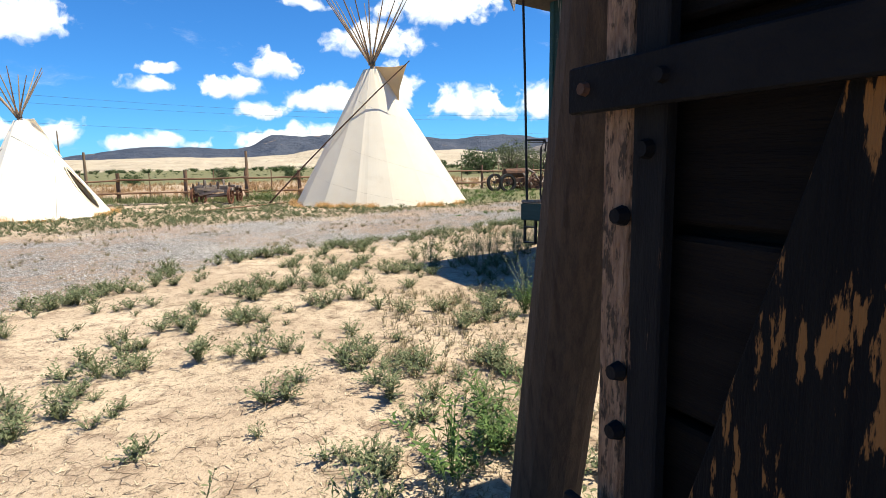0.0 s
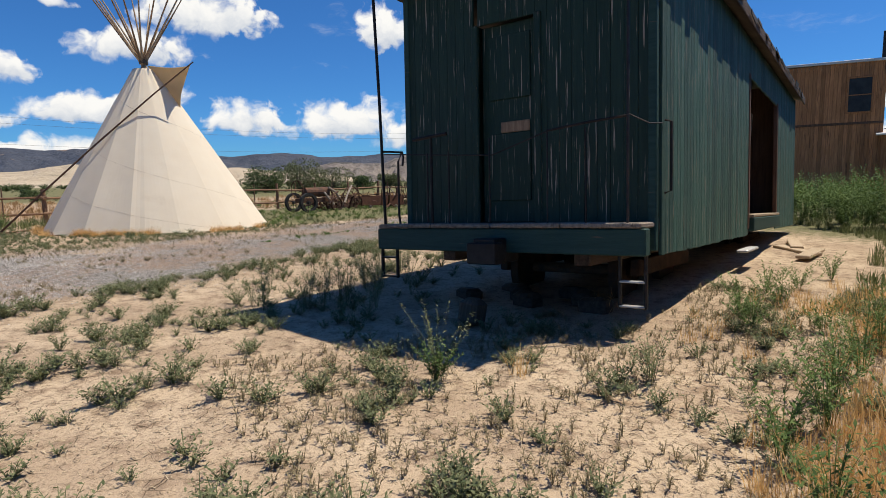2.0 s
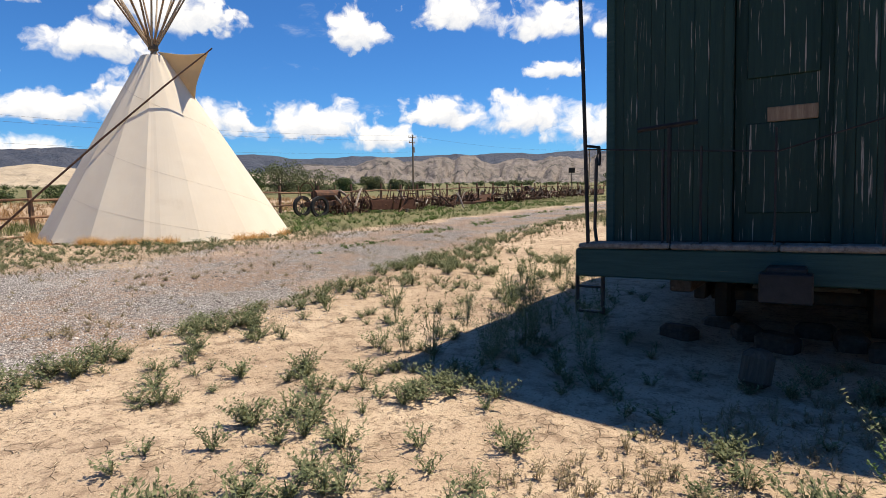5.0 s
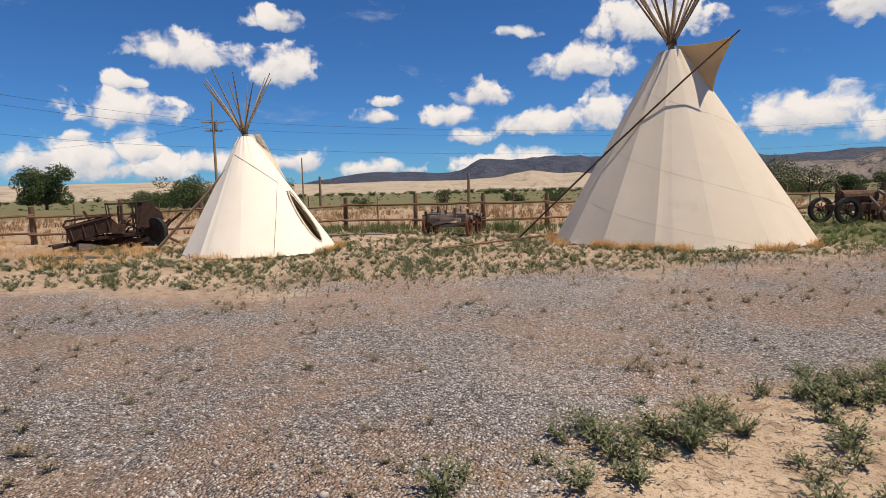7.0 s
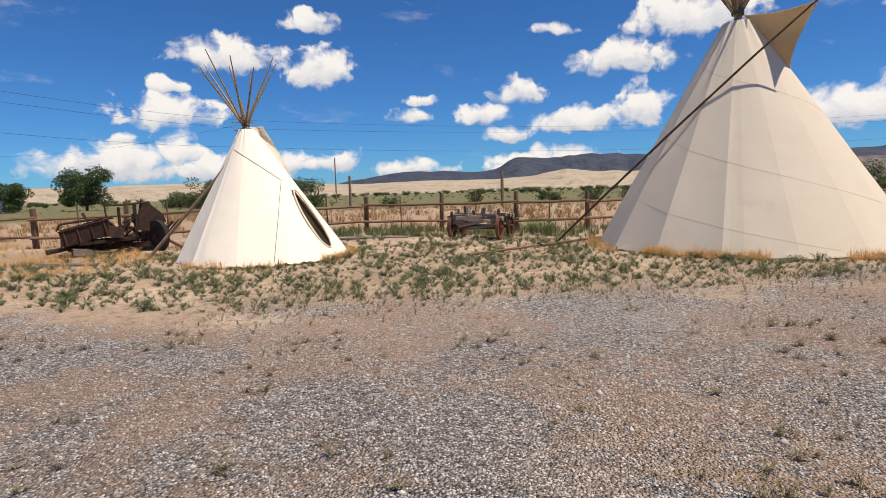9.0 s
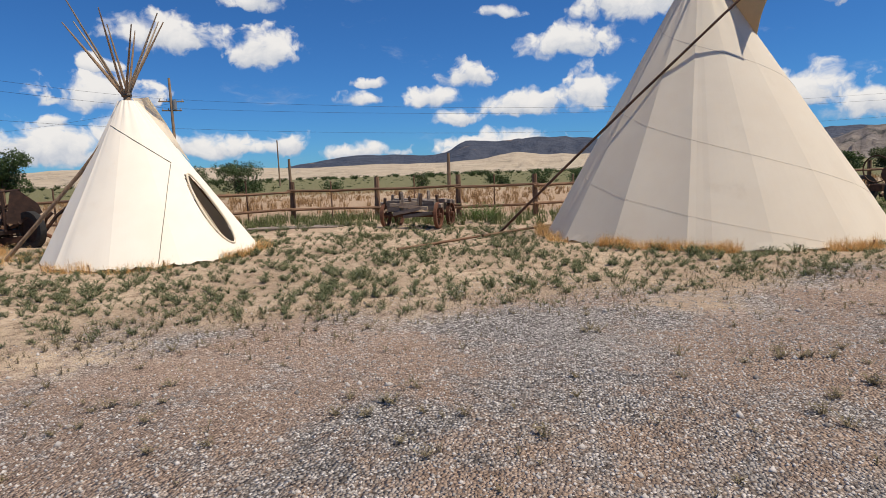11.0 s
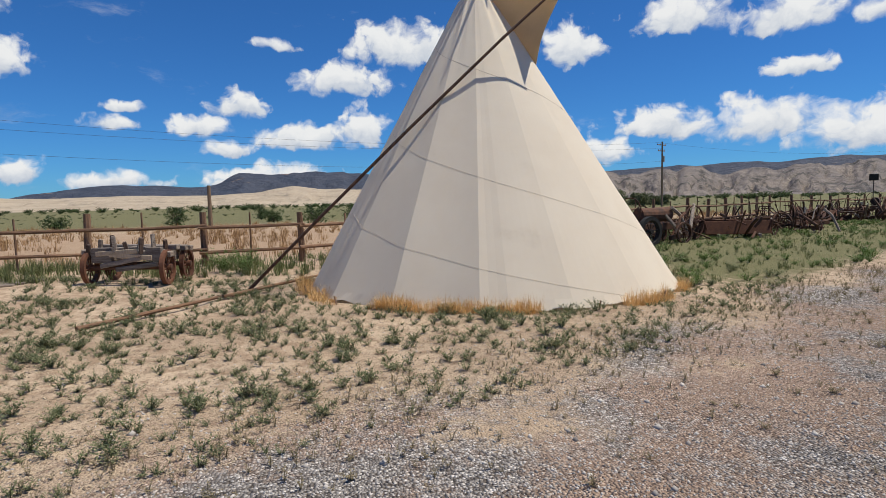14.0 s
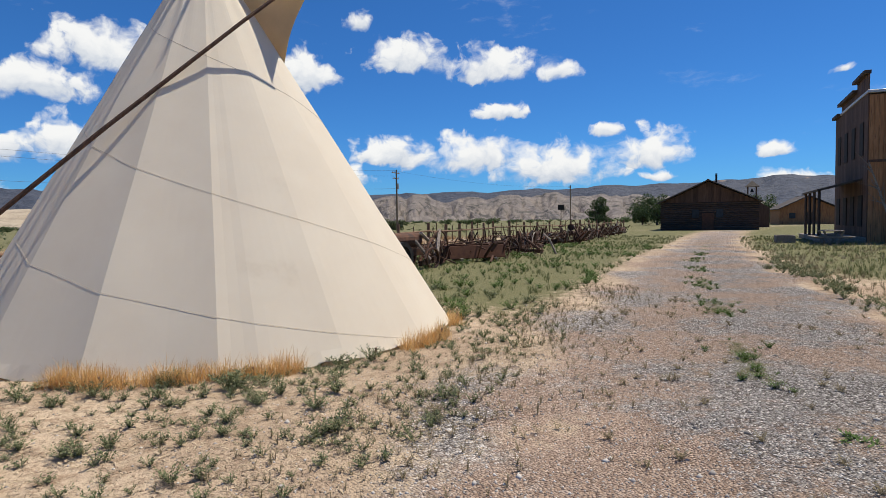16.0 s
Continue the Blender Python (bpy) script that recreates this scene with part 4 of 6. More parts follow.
def make_store():
    # the road facade, and the end wall that shows over the grassy lane
    root = thing("store_building", pose(35.6, 27.8, 0, 0, 0, 29.4), "two-storey brown wooden storefront with a stepped false front", "store")
    L, D, H = 10.0, 7.7, 8.2
    part("core", Solid().box((L / 2, -D / 2, H / 2 - 0.1), (L - 0.2, D - 0.2, H - 0.3)), dark_upright, root, "dark board walls")
    plank_wall(root, "front_board", (0, 0, 0), (L, 0, 0), 0, H, dark_upright, 0.30, 0.05, top=lambda f: 9.4 if f < 0.3 else (8.9 if f < 0.8 else 8.3))
    plank_wall(root, "end_board", (0, -D, 0), (0, -0.03, 0), 0, H, brown_board, 0.22, 0.05)
    part("roof", Solid().box((L / 2, -D / 2 - 0.1, H + 0.1), (L + 0.3, D + 0.4, 0.16), pose(0, 0, 0, 1, 0, 0)), roof_tin, root, "flat grey roof edge")
    part("cornice", Solid().box((L * 0.15, 0.1, 9.45), (L * 0.3 + 0.2, 0.35, 0.2)).box((L * 0.55, 0.1, 8.95), (L * 0.5, 0.35, 0.2)).box((L * 0.9, 0.1, 8.35), (L * 0.2, 0.35, 0.2)), dark_board, root, "dark cornice along the false front")
    for k in range(4):
        part("window", Solid().box((1.4 + k * 2.3, 0.05, 5.9), (0.9, 0.06, 1.9)), dark_inside, root, "narrow dark upper window")
        part("window", Solid().box((1.5 + k * 2.3, 0.05, 1.8), (1.1, 0.06, 1.8)), dark_inside, root)
    win = part("window", Solid().box((-0.04, -6.44, 6.25), (0.05, 1.15, 2.0)), glass, root, "dusty sash window in the end wall")
    part("window_frame", Solid().box((-0.06, -7.06, 6.25), (0.07, 0.1, 2.2)).box((-0.06, -5.82, 6.25), (0.07, 0.1, 2.2)).box((-0.06, -6.44, 7.3), (0.07, 1.3, 0.1)).box((-0.06, -6.44, 5.2), (0.07, 1.3, 0.1)).box((-0.06, -6.44, 6.25), (0.06, 1.2, 0.06)), brown_board, win)
    part("floor_band", Solid().box((-0.05, -D / 2, 4.55), (0.06, D, 0.14)), dark_upright, root)
    part("stovepipe", Solid().box((0.25, -D + 0.15, 8.9), (0.28, 0.28, 2.0)), iron, root, "dark square chimney pipe")
    part("canopy_beam", Solid().box((0.3, -D - 1.35, 7.45), (0.3, 2.9, 0.26), pose(0, 0, 0, 17, 0, 0)), brown_board, root, "sloping brown canopy beam")
    part("canopy_post", Solid().tube([(0.3, -D - 2.2, 3.6), (0.3, -D - 2.2, 7.2)], 0.12, 8), brown_board, root)
    part("awning", Solid().box((4.6, 1.1, 3.35), (7.0, 2.3, 0.12), pose(0, 0, 0, -14, 0, 0)), shingle, root, "sloping dark porch roof")
    for k in range(4):
        part("porch_post", Solid().tube([(1.6 + k * 2.0, 2.05, 0), (1.6 + k * 2.0, 2.05, 3.1)], 0.08, 8), dark_board, root)
    part("boardwalk", Solid().box((L / 2, 1.1, 0.15), (L, 2.2, 0.3)), grey_wood, root, "raised plank boardwalk")


make_store()


def make_shed():
    # long open-slatted shed whose wall runs along the grassy lane
    root = thing("slat_shed", pose(5.2, 2.6, 0, 0, 0, 22.3), "long dark weathered shed of gapped horizontal boards", "shed")
    L, H = 18.0, 3.0
    for k in range(10):
        part("post", Solid().tube([(k * 2.0, 0.06, 0), (k * 2.0, 0.06, H)], 0.10, 8, 0.05), dark_upright, root)
        if k < 9:
            for r in range(9):
                w = random.uniform(0.20, 0.31)
                part("slat", Solid().box((k * 2.0 + 1.0, random.uniform(0.15, 0.18), 0.28 + r * 0.31 + random.uniform(-0.03, 0.03)), (2.02 + random.uniform(-0.06, 0.25), 0.035, w), pose(0, 0, 0, random.uniform(-5, 5), random.uniform(-1.6, 1.6), 0), ch=0.01), dark_board if random.random() < 0.75 else grey_wood, root)
    for k in range(10):
        part("upright_board", Solid().box((8.2 + k * 0.22, 0.22, 0.8), (0.17, 0.03, 1.6 + random.uniform(-0.2, 0.2)), pose(0, 0, 0, 0, random.uniform(-6, 6), 0)), grey_wood, root, "loose upright board leaning on the slats")
    part("back_wall", Solid().box((L / 2, -3.2, H / 2), (L, 0.06, H)), dark_upright, root, "dark back wall")
    part("roof", Solid().box((L / 2, -1.5, H + 0.25), (L + 0.2, 3.4, 0.08), pose(0, 0, 0, -6, 0, 0)), shingle, root, "low dark roof")
    # lining is an added sheet so the gaps between slats come out dark
    part("lining", Solid().box((L / 2, 0.02, H / 2), (L, 0.03, H)), dark_upright, root, "added dark backing that blocks light between the slats")


make_shed()


def make_back_buildings():
    wall = thing("board_lean_to", pose(38.9, 20.9, 0, 0, 0, -65), "low brown board lean-to with a bright tin roof", "shed")
    part("core", Solid().box((3.2, 1.6, 1.8), (6.4, 2.8, 3.6)), dark_upright, wall)
    plank_wall(wall, "board", (0, 0, 0), (6.4, 0, 0), 0, 3.75, brown_board, 0.26, 0.05)
    part("roof", Solid().box((3.2, 1.5, 4.0), (7.0, 3.8, 0.10), pose(0, 0, 0, 7, 0, 0)), roof_tin, wall, "bright sheet metal roof")
    front = thing("false_front_building", pose(52.8, 26.7, 0, 0, 0, -65), "grey metal-clad false-front building", "building")
    part("panel", Solid().box((3.6, 0, 4.4), (7.2, 0.2, 8.8)), grey_tin, front)
    part("side_panel", Solid().box((8.4, 0.5, 4.0), (2.4, 0.2, 8.0)), grey_tin, front)
    part("trim", Solid().box((3.6, -0.02, 8.85), (7.4, 0.28, 0.14)).box((8.4, 0.48, 8.05), (2.6, 0.28, 0.14)), roof_tin, front)
    pole = thing("flag_pole", pose(45.2, 22.6, 0), "thin flagpole with a drooping dark red flag", "flagpole")
    part("mast", Solid().tube([(0, 0, 0), (0, 0, 10.0)], 0.07, 8), iron, pole)
    part("flag", Solid().box((0.12, -0.1, 8.4), (0.30, 0.12, 2.0), pose(0, 0, 0, 4, 8, 20), ch=0.04), rust_red, pole, "limp red flag")


make_back_buildings()


# ---- leaning log and old plank gate beside the start ----
def make_gate():
    log = thing("leaning_log", pose(0.575, 2.05, 0), "brown weathered log leaning beside the gate, deeply cracked", "log")
    n = 14
    line = [(0.055 * k / 10, -0.63 * k / 10, 2.4 * k / 10 - 0.03) for k in range(11)]
    part("trunk", Solid().tube(line, [0.132 - 0.0012 * k for k in range(11)], n, 0.018), log_wood, log)
    for dx, z0, z1 in ((-0.085, 0.1, 2.2), (-0.045, 0.4, 1.9), (-0.015, 0.2, 1.2)):
        pts = []
        for k in range(13):
            z = z0 + (z1 - z0) * k / 12
            cx, r = 0.055 * z / 2.4, 0.132 - 0.0012 * z * 4.2
            off = dx + 0.006 * math.sin(z * 9)
            pts.append((cx + off, -math.sqrt(max(r * r - off * off, 0)) - 0.63 * z / 2.4 + 0.001, z))
        part("crack", Solid().tube(pts, [0.0005] + [0.0035] * 11 + [0.0005], 5), dark_inside, log)
    gate = thing("plank_gate", pose(0.475, 1.10, 0, 0, 0, -70), "dark heavy plank gate with iron straps and a peeling brace", "gate")
    # local x runs along the gate, local -y is the seen face
    L, H = 1.9, 2.75
    part("edge_post", Solid().box((0.035, 0.0, H / 2), (0.085, 0.10, H), ch=0.014), gate_worn, gate, "gnawed edge board with pitted brown wood")
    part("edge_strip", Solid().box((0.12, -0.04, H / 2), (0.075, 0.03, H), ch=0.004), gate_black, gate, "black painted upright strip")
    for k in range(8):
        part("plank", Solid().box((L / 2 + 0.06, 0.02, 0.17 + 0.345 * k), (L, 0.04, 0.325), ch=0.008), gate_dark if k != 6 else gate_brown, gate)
    # backing is added to stop light leaking between the planks
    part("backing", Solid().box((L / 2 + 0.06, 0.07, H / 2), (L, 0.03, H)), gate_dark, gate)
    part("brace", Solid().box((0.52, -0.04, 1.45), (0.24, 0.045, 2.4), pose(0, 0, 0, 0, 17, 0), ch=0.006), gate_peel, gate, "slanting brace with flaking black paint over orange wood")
    for z, tilt in ((1.63, 0.0), (0.78, 0.0)):
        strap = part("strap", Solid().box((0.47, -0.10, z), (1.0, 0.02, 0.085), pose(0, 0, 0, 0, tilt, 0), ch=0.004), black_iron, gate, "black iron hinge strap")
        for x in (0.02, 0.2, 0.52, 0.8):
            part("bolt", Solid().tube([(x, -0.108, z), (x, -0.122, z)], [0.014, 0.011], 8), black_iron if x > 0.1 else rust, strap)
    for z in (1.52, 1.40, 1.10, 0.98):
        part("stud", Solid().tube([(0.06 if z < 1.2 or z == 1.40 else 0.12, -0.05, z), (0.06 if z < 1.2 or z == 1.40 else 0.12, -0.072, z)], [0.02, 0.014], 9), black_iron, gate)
    # canopy and its post are added out of view to shade log and gate
    part("canopy", Solid().box((0.85, 0.75, 2.86), (3.2, 1.9, 0.06), pose(0, 0, 0, 4, 0, 0)), gate_dark, gate, "unseen board canopy added to shade the log and gate")
    part("canopy_post", Solid().tube([(1.9, 1.5, 0), (1.9, 1.5, 2.85)], 0.07, 8), log_wood, gate)
    part("hinge_post", Solid().tube([(L + 0.12, 0.02, -0.05), (L + 0.12, 0.02, 2.9)], 0.11, 10, 0.03), log_wood, gate, "round hinge post")


# gate straps, strip, planks and brace are set near black with little gloss
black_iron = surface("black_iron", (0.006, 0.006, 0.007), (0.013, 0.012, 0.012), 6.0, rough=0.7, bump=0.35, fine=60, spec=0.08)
log_wood = surface("log_wood", (0.055, 0.037, 0.025), (0.115, 0.077, 0.052), 3.0, (16, 16, 0.8), bump=0.7, fine=24, c=(0.05, 0.032, 0.022), c_lo=0.56, c_hi=0.68, c_scale=1.6)
gate_worn = surface("gate_worn", (0.15, 0.085, 0.05), (0.30, 0.19, 0.12), 5.0, (10, 10, 1.6), bump=1.0, fine=20, c=(0.05, 0.032, 0.02), c_lo=0.50, c_hi=0.60, c_scale=9.0, c_stretch=(7, 7, 2.0))
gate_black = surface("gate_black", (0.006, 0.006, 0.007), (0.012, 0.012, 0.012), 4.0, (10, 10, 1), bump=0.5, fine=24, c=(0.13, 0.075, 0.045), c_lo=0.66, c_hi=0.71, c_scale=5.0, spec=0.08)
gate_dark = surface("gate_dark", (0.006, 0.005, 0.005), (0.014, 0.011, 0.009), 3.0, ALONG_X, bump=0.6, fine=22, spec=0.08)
gate_brown = surface("gate_brown", (0.05, 0.032, 0.018), (0.10, 0.06, 0.032), 3.0, ALONG_X, bump=0.6, fine=22)
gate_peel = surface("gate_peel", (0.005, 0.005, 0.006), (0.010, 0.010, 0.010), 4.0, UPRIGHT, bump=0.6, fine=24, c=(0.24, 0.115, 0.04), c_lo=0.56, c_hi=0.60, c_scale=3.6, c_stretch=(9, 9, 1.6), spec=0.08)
make_gate()


# ---- weeds, tufts, stones ----
rng = np.random.default_rng(5)


def weed_proto(stems, height, spread, leaf_len, leaf_w, per_stem, seed, droop=0.2):
    """One plant as quads: stems that fan out, with pointed leaves all along them."""
    g = np.random.default_rng(seed)
    v, f = [], []
    for _ in range(stems):
        a = g.uniform(0, 2 * math.pi)
        lean = g.uniform(0.1, 1.0) ** 0.7 * spread
        h = height * g.uniform(0.55, 1.0)
        tip = np.array([math.cos(a) * lean, math.sin(a) * lean, h])
        base = np.array([math.cos(a) * lean, math.sin(a) * lean, 0]) * 0.12
        mid = (base + tip) / 2 + np.array([math.cos(a), math.sin(a), 0]) * (-droop * lean * 0.4) + [0, 0, 0.08 * h]
        side = np.array([-math.sin(a), math.cos(a), 0]) * 0.0022
        k = len(v)
        v += [base - side, base + side, mid + side, mid - side, tip + side * 0.5, tip - side * 0.5]
        f += [(k, k + 1, k + 2, k + 3), (k + 3, k + 2, k + 4, k + 5)]
        for q in range(per_stem):
            s = 0.15 + 0.85 * (q + g.uniform(0, 0.6)) / per_stem
            p = base * (1 - s) ** 2 + 2 * mid * s * (1 - s) + tip * s * s
            b = g.uniform(0, 2 * math.pi)
            up = g.uniform(0.1, 0.9)
            out = np.array([math.cos(b), math.sin(b), up])
            out /= np.linalg.norm(out)
            wide = np.cross(out, [g.uniform(-0.5, 0.5), g.uniform(-0.5, 0.5), 1.0])
            wide /= np.linalg.norm(wide)
            ll, lw = leaf_len * g.uniform(0.6, 1.15), leaf_w * g.uniform(0.7, 1.2)
            k = len(v)
            v += [p, p + out * ll * 0.5 + wide * lw / 2, p + out * ll, p + out * ll * 0.45 - wide * lw / 2]
            f.append((k, k + 1, k + 2, k + 3))
    return np.array(v), np.array(f)


def blade_proto(blades, height, spread, width, seed):
    g = np.random.default_rng(seed)
    v, f = [], []
    for _ in range(blades):
        a, lean, h = g.uniform(0, 6.283), g.uniform(0.05, 1) * spread, height * g.uniform(0.45, 1.0)
        base = np.array([g.normal(0, 0.25) * spread, g.normal(0, 0.25) * spread, 0])
        tip = base + [math.cos(a) * lean, math.sin(a) * lean, h]
        mid = (base + tip) / 2 + [0, 0, 0.12 * h]
        side = np.array([-math.sin(a), math.cos(a), 0]) * width / 2
        k = len(v)
        v += [base - side, base + side, mid + side * 0.8, mid - side * 0.8, tip + side * 0.15, tip - side * 0.15]
        f += [(k, k + 1, k + 2, k + 3), (k + 3, k + 2, k + 4, k + 5)]
    return np.array(v), np.array(f)


def scatter(name, protos, places, material, label, category="weeds", size=(0.7, 1.3), kind="stuff"):
    """Many plants or stones in one mesh."""
    vs, fs, k = [], [], 0
    for x, y in places:
        v, f = protos[rng.integers(len(protos))]
        a, s = rng.uniform(0, 6.283), rng.uniform(*size)
        c, d = math.cos(a) * s, math.sin(a) * s
        w = np.stack([v[:, 0] * c - v[:, 1] * d + x, v[:, 0] * d + v[:, 1] * c + y, v[:, 2] * s * rng.uniform(0.8, 1.2) + height(x, y) - 0.005], 1)
        vs.append(w)
        fs.append(f + k)
        k += len(v)
    ob = new(name, big_mesh(name, np.concatenate(vs), np.concatenate(fs), material))
    return tagged(ob, label, category, kind=kind)


def clumpy(x, y, scale=0.8, seed=0.0):
    return noise.fractal(Vector((x * scale, y * scale, seed)), 1.0, 2.0, 3)


CABOOSE_U, CABOOSE_N = Vector((0.897, 0.442)), Vector((-0.442, 0.897))


def free(x, y):
    """False inside the things that stand on the ground."""
    p = Vector((x - 3.5, y - 5.55))
    a, b = p.dot(CABOOSE_U), p.dot(CABOOSE_N)
    if 0.5 < a < 13 and 0.2 < b < 3.0:
        return False
    if math.hypot(x - 0.06, y - 24.35) < 3.45 or math.hypot(x + 11.36, y - 20.95) < 2.1:
        return False
    return True


def places(count, x0, x1, y0, y1, keep):
    out, tries = [], 0
    while len(out) < count and tries < count * 60:
        tries += 1
        x, y = float(rng.uniform(x0, x1)), float(rng.uniform(y0, y1))
        if free(x, y) and keep(x, y) > rng.uniform(0, 1):
            out.append((x, y))
    return out


def gravel_at(x, y):
    return float(zones(np.array([x]), np.array([y]))[0][0])


def green_at(x, y):
    return float(zones(np.array([x]), np.array([y]))[1][0])


def near_side(x, y):
    d = edge_y(NEAR_EDGE, x) - y
    return d if x > -6.5 else -1


def grouped(spots, more, reach):
    """Each place with some neighbours close by."""
    out = []
    for x, y in spots:
        out.append((x, y))
        for _ in range(int(rng.poisson(more * 0.6))):
            out.append((x + float(rng.normal(0, reach)), y + float(rng.normal(0, reach))))
    return out


# clumps on the bare earth this side of the drive
clump = [weed_proto(22, 0.135, 0.17, 0.029, 0.013, 10, 20 + k) for k in range(6)]
small_clump = [weed_proto(12, 0.095, 0.11, 0.026, 0.012, 8, 40 + k) for k in range(6)]
sprig = [weed_proto(4, 0.09, 0.05, 0.022, 0.009, 6, 60 + k) for k in range(5)]
path_x = lambda y: float(np.interp(y, [0, 2.6, 5, 6.3, 7.3, 10.4, 13.6, 14.9], [0, -0.66, -1.87, -2.5, -2.66, -2.84, -2.62, -2.3]))
open_way = lambda x, y: 1.0 if abs(x - path_x(y)) > 0.25 or y < -0.5 else 0.25
near_keep = lambda x, y: 0.0 if near_side(x, y) < -0.25 else open_way(x, y) * (1.0 if clumpy(x, y, 0.9) > 0.10 else 0.10)
scatter("weed_clumps", clump, grouped(places(285, -7, 6.5, 0.7, 15, near_keep), 2.6, 0.17), weed_leaf, "low grey-green weed clumps on bare earth", size=(0.55, 1.3))
scatter("weed_sprouts", small_clump, places(420, -7, 7, 0.5, 15, lambda x, y: 0.0 if near_side(x, y) < -0.2 else open_way(x, y) * (0.8 if clumpy(x, y, 1.3, 4) > 0.0 else 0.12)), weed_leaf, "small grey-green weed sprouts on bare earth")
scatter("dry_sprigs", sprig, places(2800, 0.0, 6.5, 2.2, 6.8, lambda x, y: 0.9 if clumpy(x, y, 0.7, 9) > -0.15 else 0.2), weed_dry, "thin dry brownish sprigs on bare earth", size=(0.5, 1.2))
# a dense line of weeds along the edge of the gravel
edge_keep = lambda x, y: math.exp(-((near_side(x, y) - 0.35) / 0.45) ** 2) * (1.0 if clumpy(x, y, 0.8, 2) > -0.05 else 0.25)
scatter("verge_weeds", clump + small_clump, places(420, -5, 22, 6, 26, edge_keep), weed_leaf, "grey-green weeds along the edge of the gravel", size=(0.6, 1.4))
scatter("verge_grass", [blade_proto(16, 0.16, 0.09, 0.006, 80 + k) for k in range(4)], places(500, 1.5, 24, 8, 26, lambda x, y: math.exp(-((near_side(x, y) - 0.9) / 0.7) ** 2) * 0.9), weed_dry, "short dry grass beside the gravel", "grass", (0.4, 0.9))
# round the tipis
far_side = lambda x, y: y - edge_y(FAR_EDGE, x)
tipi_keep = lambda x, y: (0.0 if far_side(x, y) < 0.1 else 1.0) * (1.0 if clumpy(x, y, 0.8, 6) > 0.02 else 0.16) * (0.4 if far_side(x, y) < 0.6 else 1.0)
scatter("tipi_weeds", clump + small_clump, places(1500, -17, 5.5, 14, 27.5, tipi_keep), weed_leaf, "low grey-green weeds on bare earth round the tipis", size=(0.6, 1.25))
scatter("tipi_sprouts", small_clump, places(2000, -14, 4, 14.5, 24, lambda x, y: 0.0 if far_side(x, y) < -0.3 else 0.7), weed_leaf, "small weed sprouts between drive and tipis", size=(0.5, 1.0))
scatter("drive_sprouts", sprig + small_clump, places(700, -10, 8, 7, 24, lambda x, y: gravel_at(x, y) * (0.8 if clumpy(x, y, 0.7, 12) > 0.12 else 0.12) * open_way(x, y)), weed_dry, "thin dry weeds growing through the gravel", size=(0.5, 0.9))
scatter("drive_edge_sprigs", sprig, places(1500, -8, 9, 13, 25, lambda x, y: math.exp(-((far_side(x, y) + 0.1) / 0.9) ** 2) * 0.9), weed_dry, "dry sprigs along the far edge of the gravel", size=(0.5, 1.1))
scatter("crown_weeds", small_clump + clump, [(x, float(edge_y(NEAR_EDGE, x) * 0.45 + edge_y(FAR_EDGE, x) * 0.55 + rng.normal(0, 0.22))) for x in rng.uniform(2.5, 22, 230).tolist() if math.sin(1.9 * x) > -0.2], weed_fresh, "green weeds between the wheel tracks", "weeds", (0.4, 0.8))
# grass beyond the large tipi and along the fence
tuft = [blade_proto(14, 0.20, 0.12, 0.008, 90 + k) for k in range(4)]
scatter("meadow_grass", tuft, places(5200, 3.0, 42, 21.5, 50, lambda x, y: (0.9 if far_side(x, y) > 0.6 and clumpy(x, y, 0.5, 3) > -0.2 else 0.0)), grass_leaf, "green meadow grass before the old implements", "grass", (0.4, 1.0))
scatter("meadow_weeds", clump, places(420, 3.0, 26, 22.5, 40, lambda x, y: (0.9 if far_side(x, y) > 0.5 and clumpy(x, y, 0.6, 7) > 0.0 else 0.0)), weed_fresh, "green weeds in the meadow grass", "weeds", (0.8, 1.6))
scatter("fence_grass", tuft, places(900, -14, 3, 26.5, 30.5, lambda x, y: 0.9 if clumpy(x, y, 0.5, 5) > -0.1 else 0.2), grass_leaf, "mixed grass along the fence", "grass", (0.9, 2.0))
scatter("field_grass", [blade_proto(12, 0.30, 0.2, 0.014, 130 + k) for k in range(3)], places(2600, -45, 30, 24, 62, lambda x, y: 0.7 if y > np.interp(x, [p[0] for p in FENCE], [p[1] for p in FENCE]) + 0.8 and clumpy(x, y, 0.25, 8) > -0.1 else 0.0), field_dry, "dry brown grass in the field", "grass", (0.8, 1.8))
scatter("bank_grass", tuft, places(1500, 11, 44, 15, 38, lambda x, y: 0.9 if 0.2 < near_side(x, y) < 9 and clumpy(x, y, 0.4, 11) > -0.15 else 0.0), grass_leaf, "green grass on the bank beside the drive", "grass", (0.5, 1.2))
scatter("bank_straw", tuft, places(700, 11, 40, 14, 36, lambda x, y: 0.9 if 0.2 < near_side(x, y) < 9 and clumpy(x, y, 0.4, 11) < 0.05 else 0.0), weed_dry, "dry grass on the bank beside the drive", "grass", (0.5, 1.1))
# straw round the hems
ring = lambda cx, cy, r, a0, a1, n: [(cx + (r + float(rng.normal(0.06, 0.07))) * math.cos(a), cy + (r + float(rng.normal(0.06, 0.07))) * math.sin(a)) for a in rng.uniform(a0, a1, n)]
dry_tuft = [blade_proto(26, 0.24, 0.16, 0.005, 100 + k) for k in range(4)]
hem = ring(0.15, 24.35, 3.53, -2.35, -1.62, 130) + ring(0.15, 24.35, 3.53, -1.22, -0.9, 55) + ring(0.15, 24.35, 3.53, -0.72, -0.5, 22) + ring(0.15, 24.35, 3.53, 3.1, 3.7, 50)
scatter("straw_tufts", dry_tuft, hem, straw, "orange dry straw against the tipi hem", "straw", (0.5, 1.15))
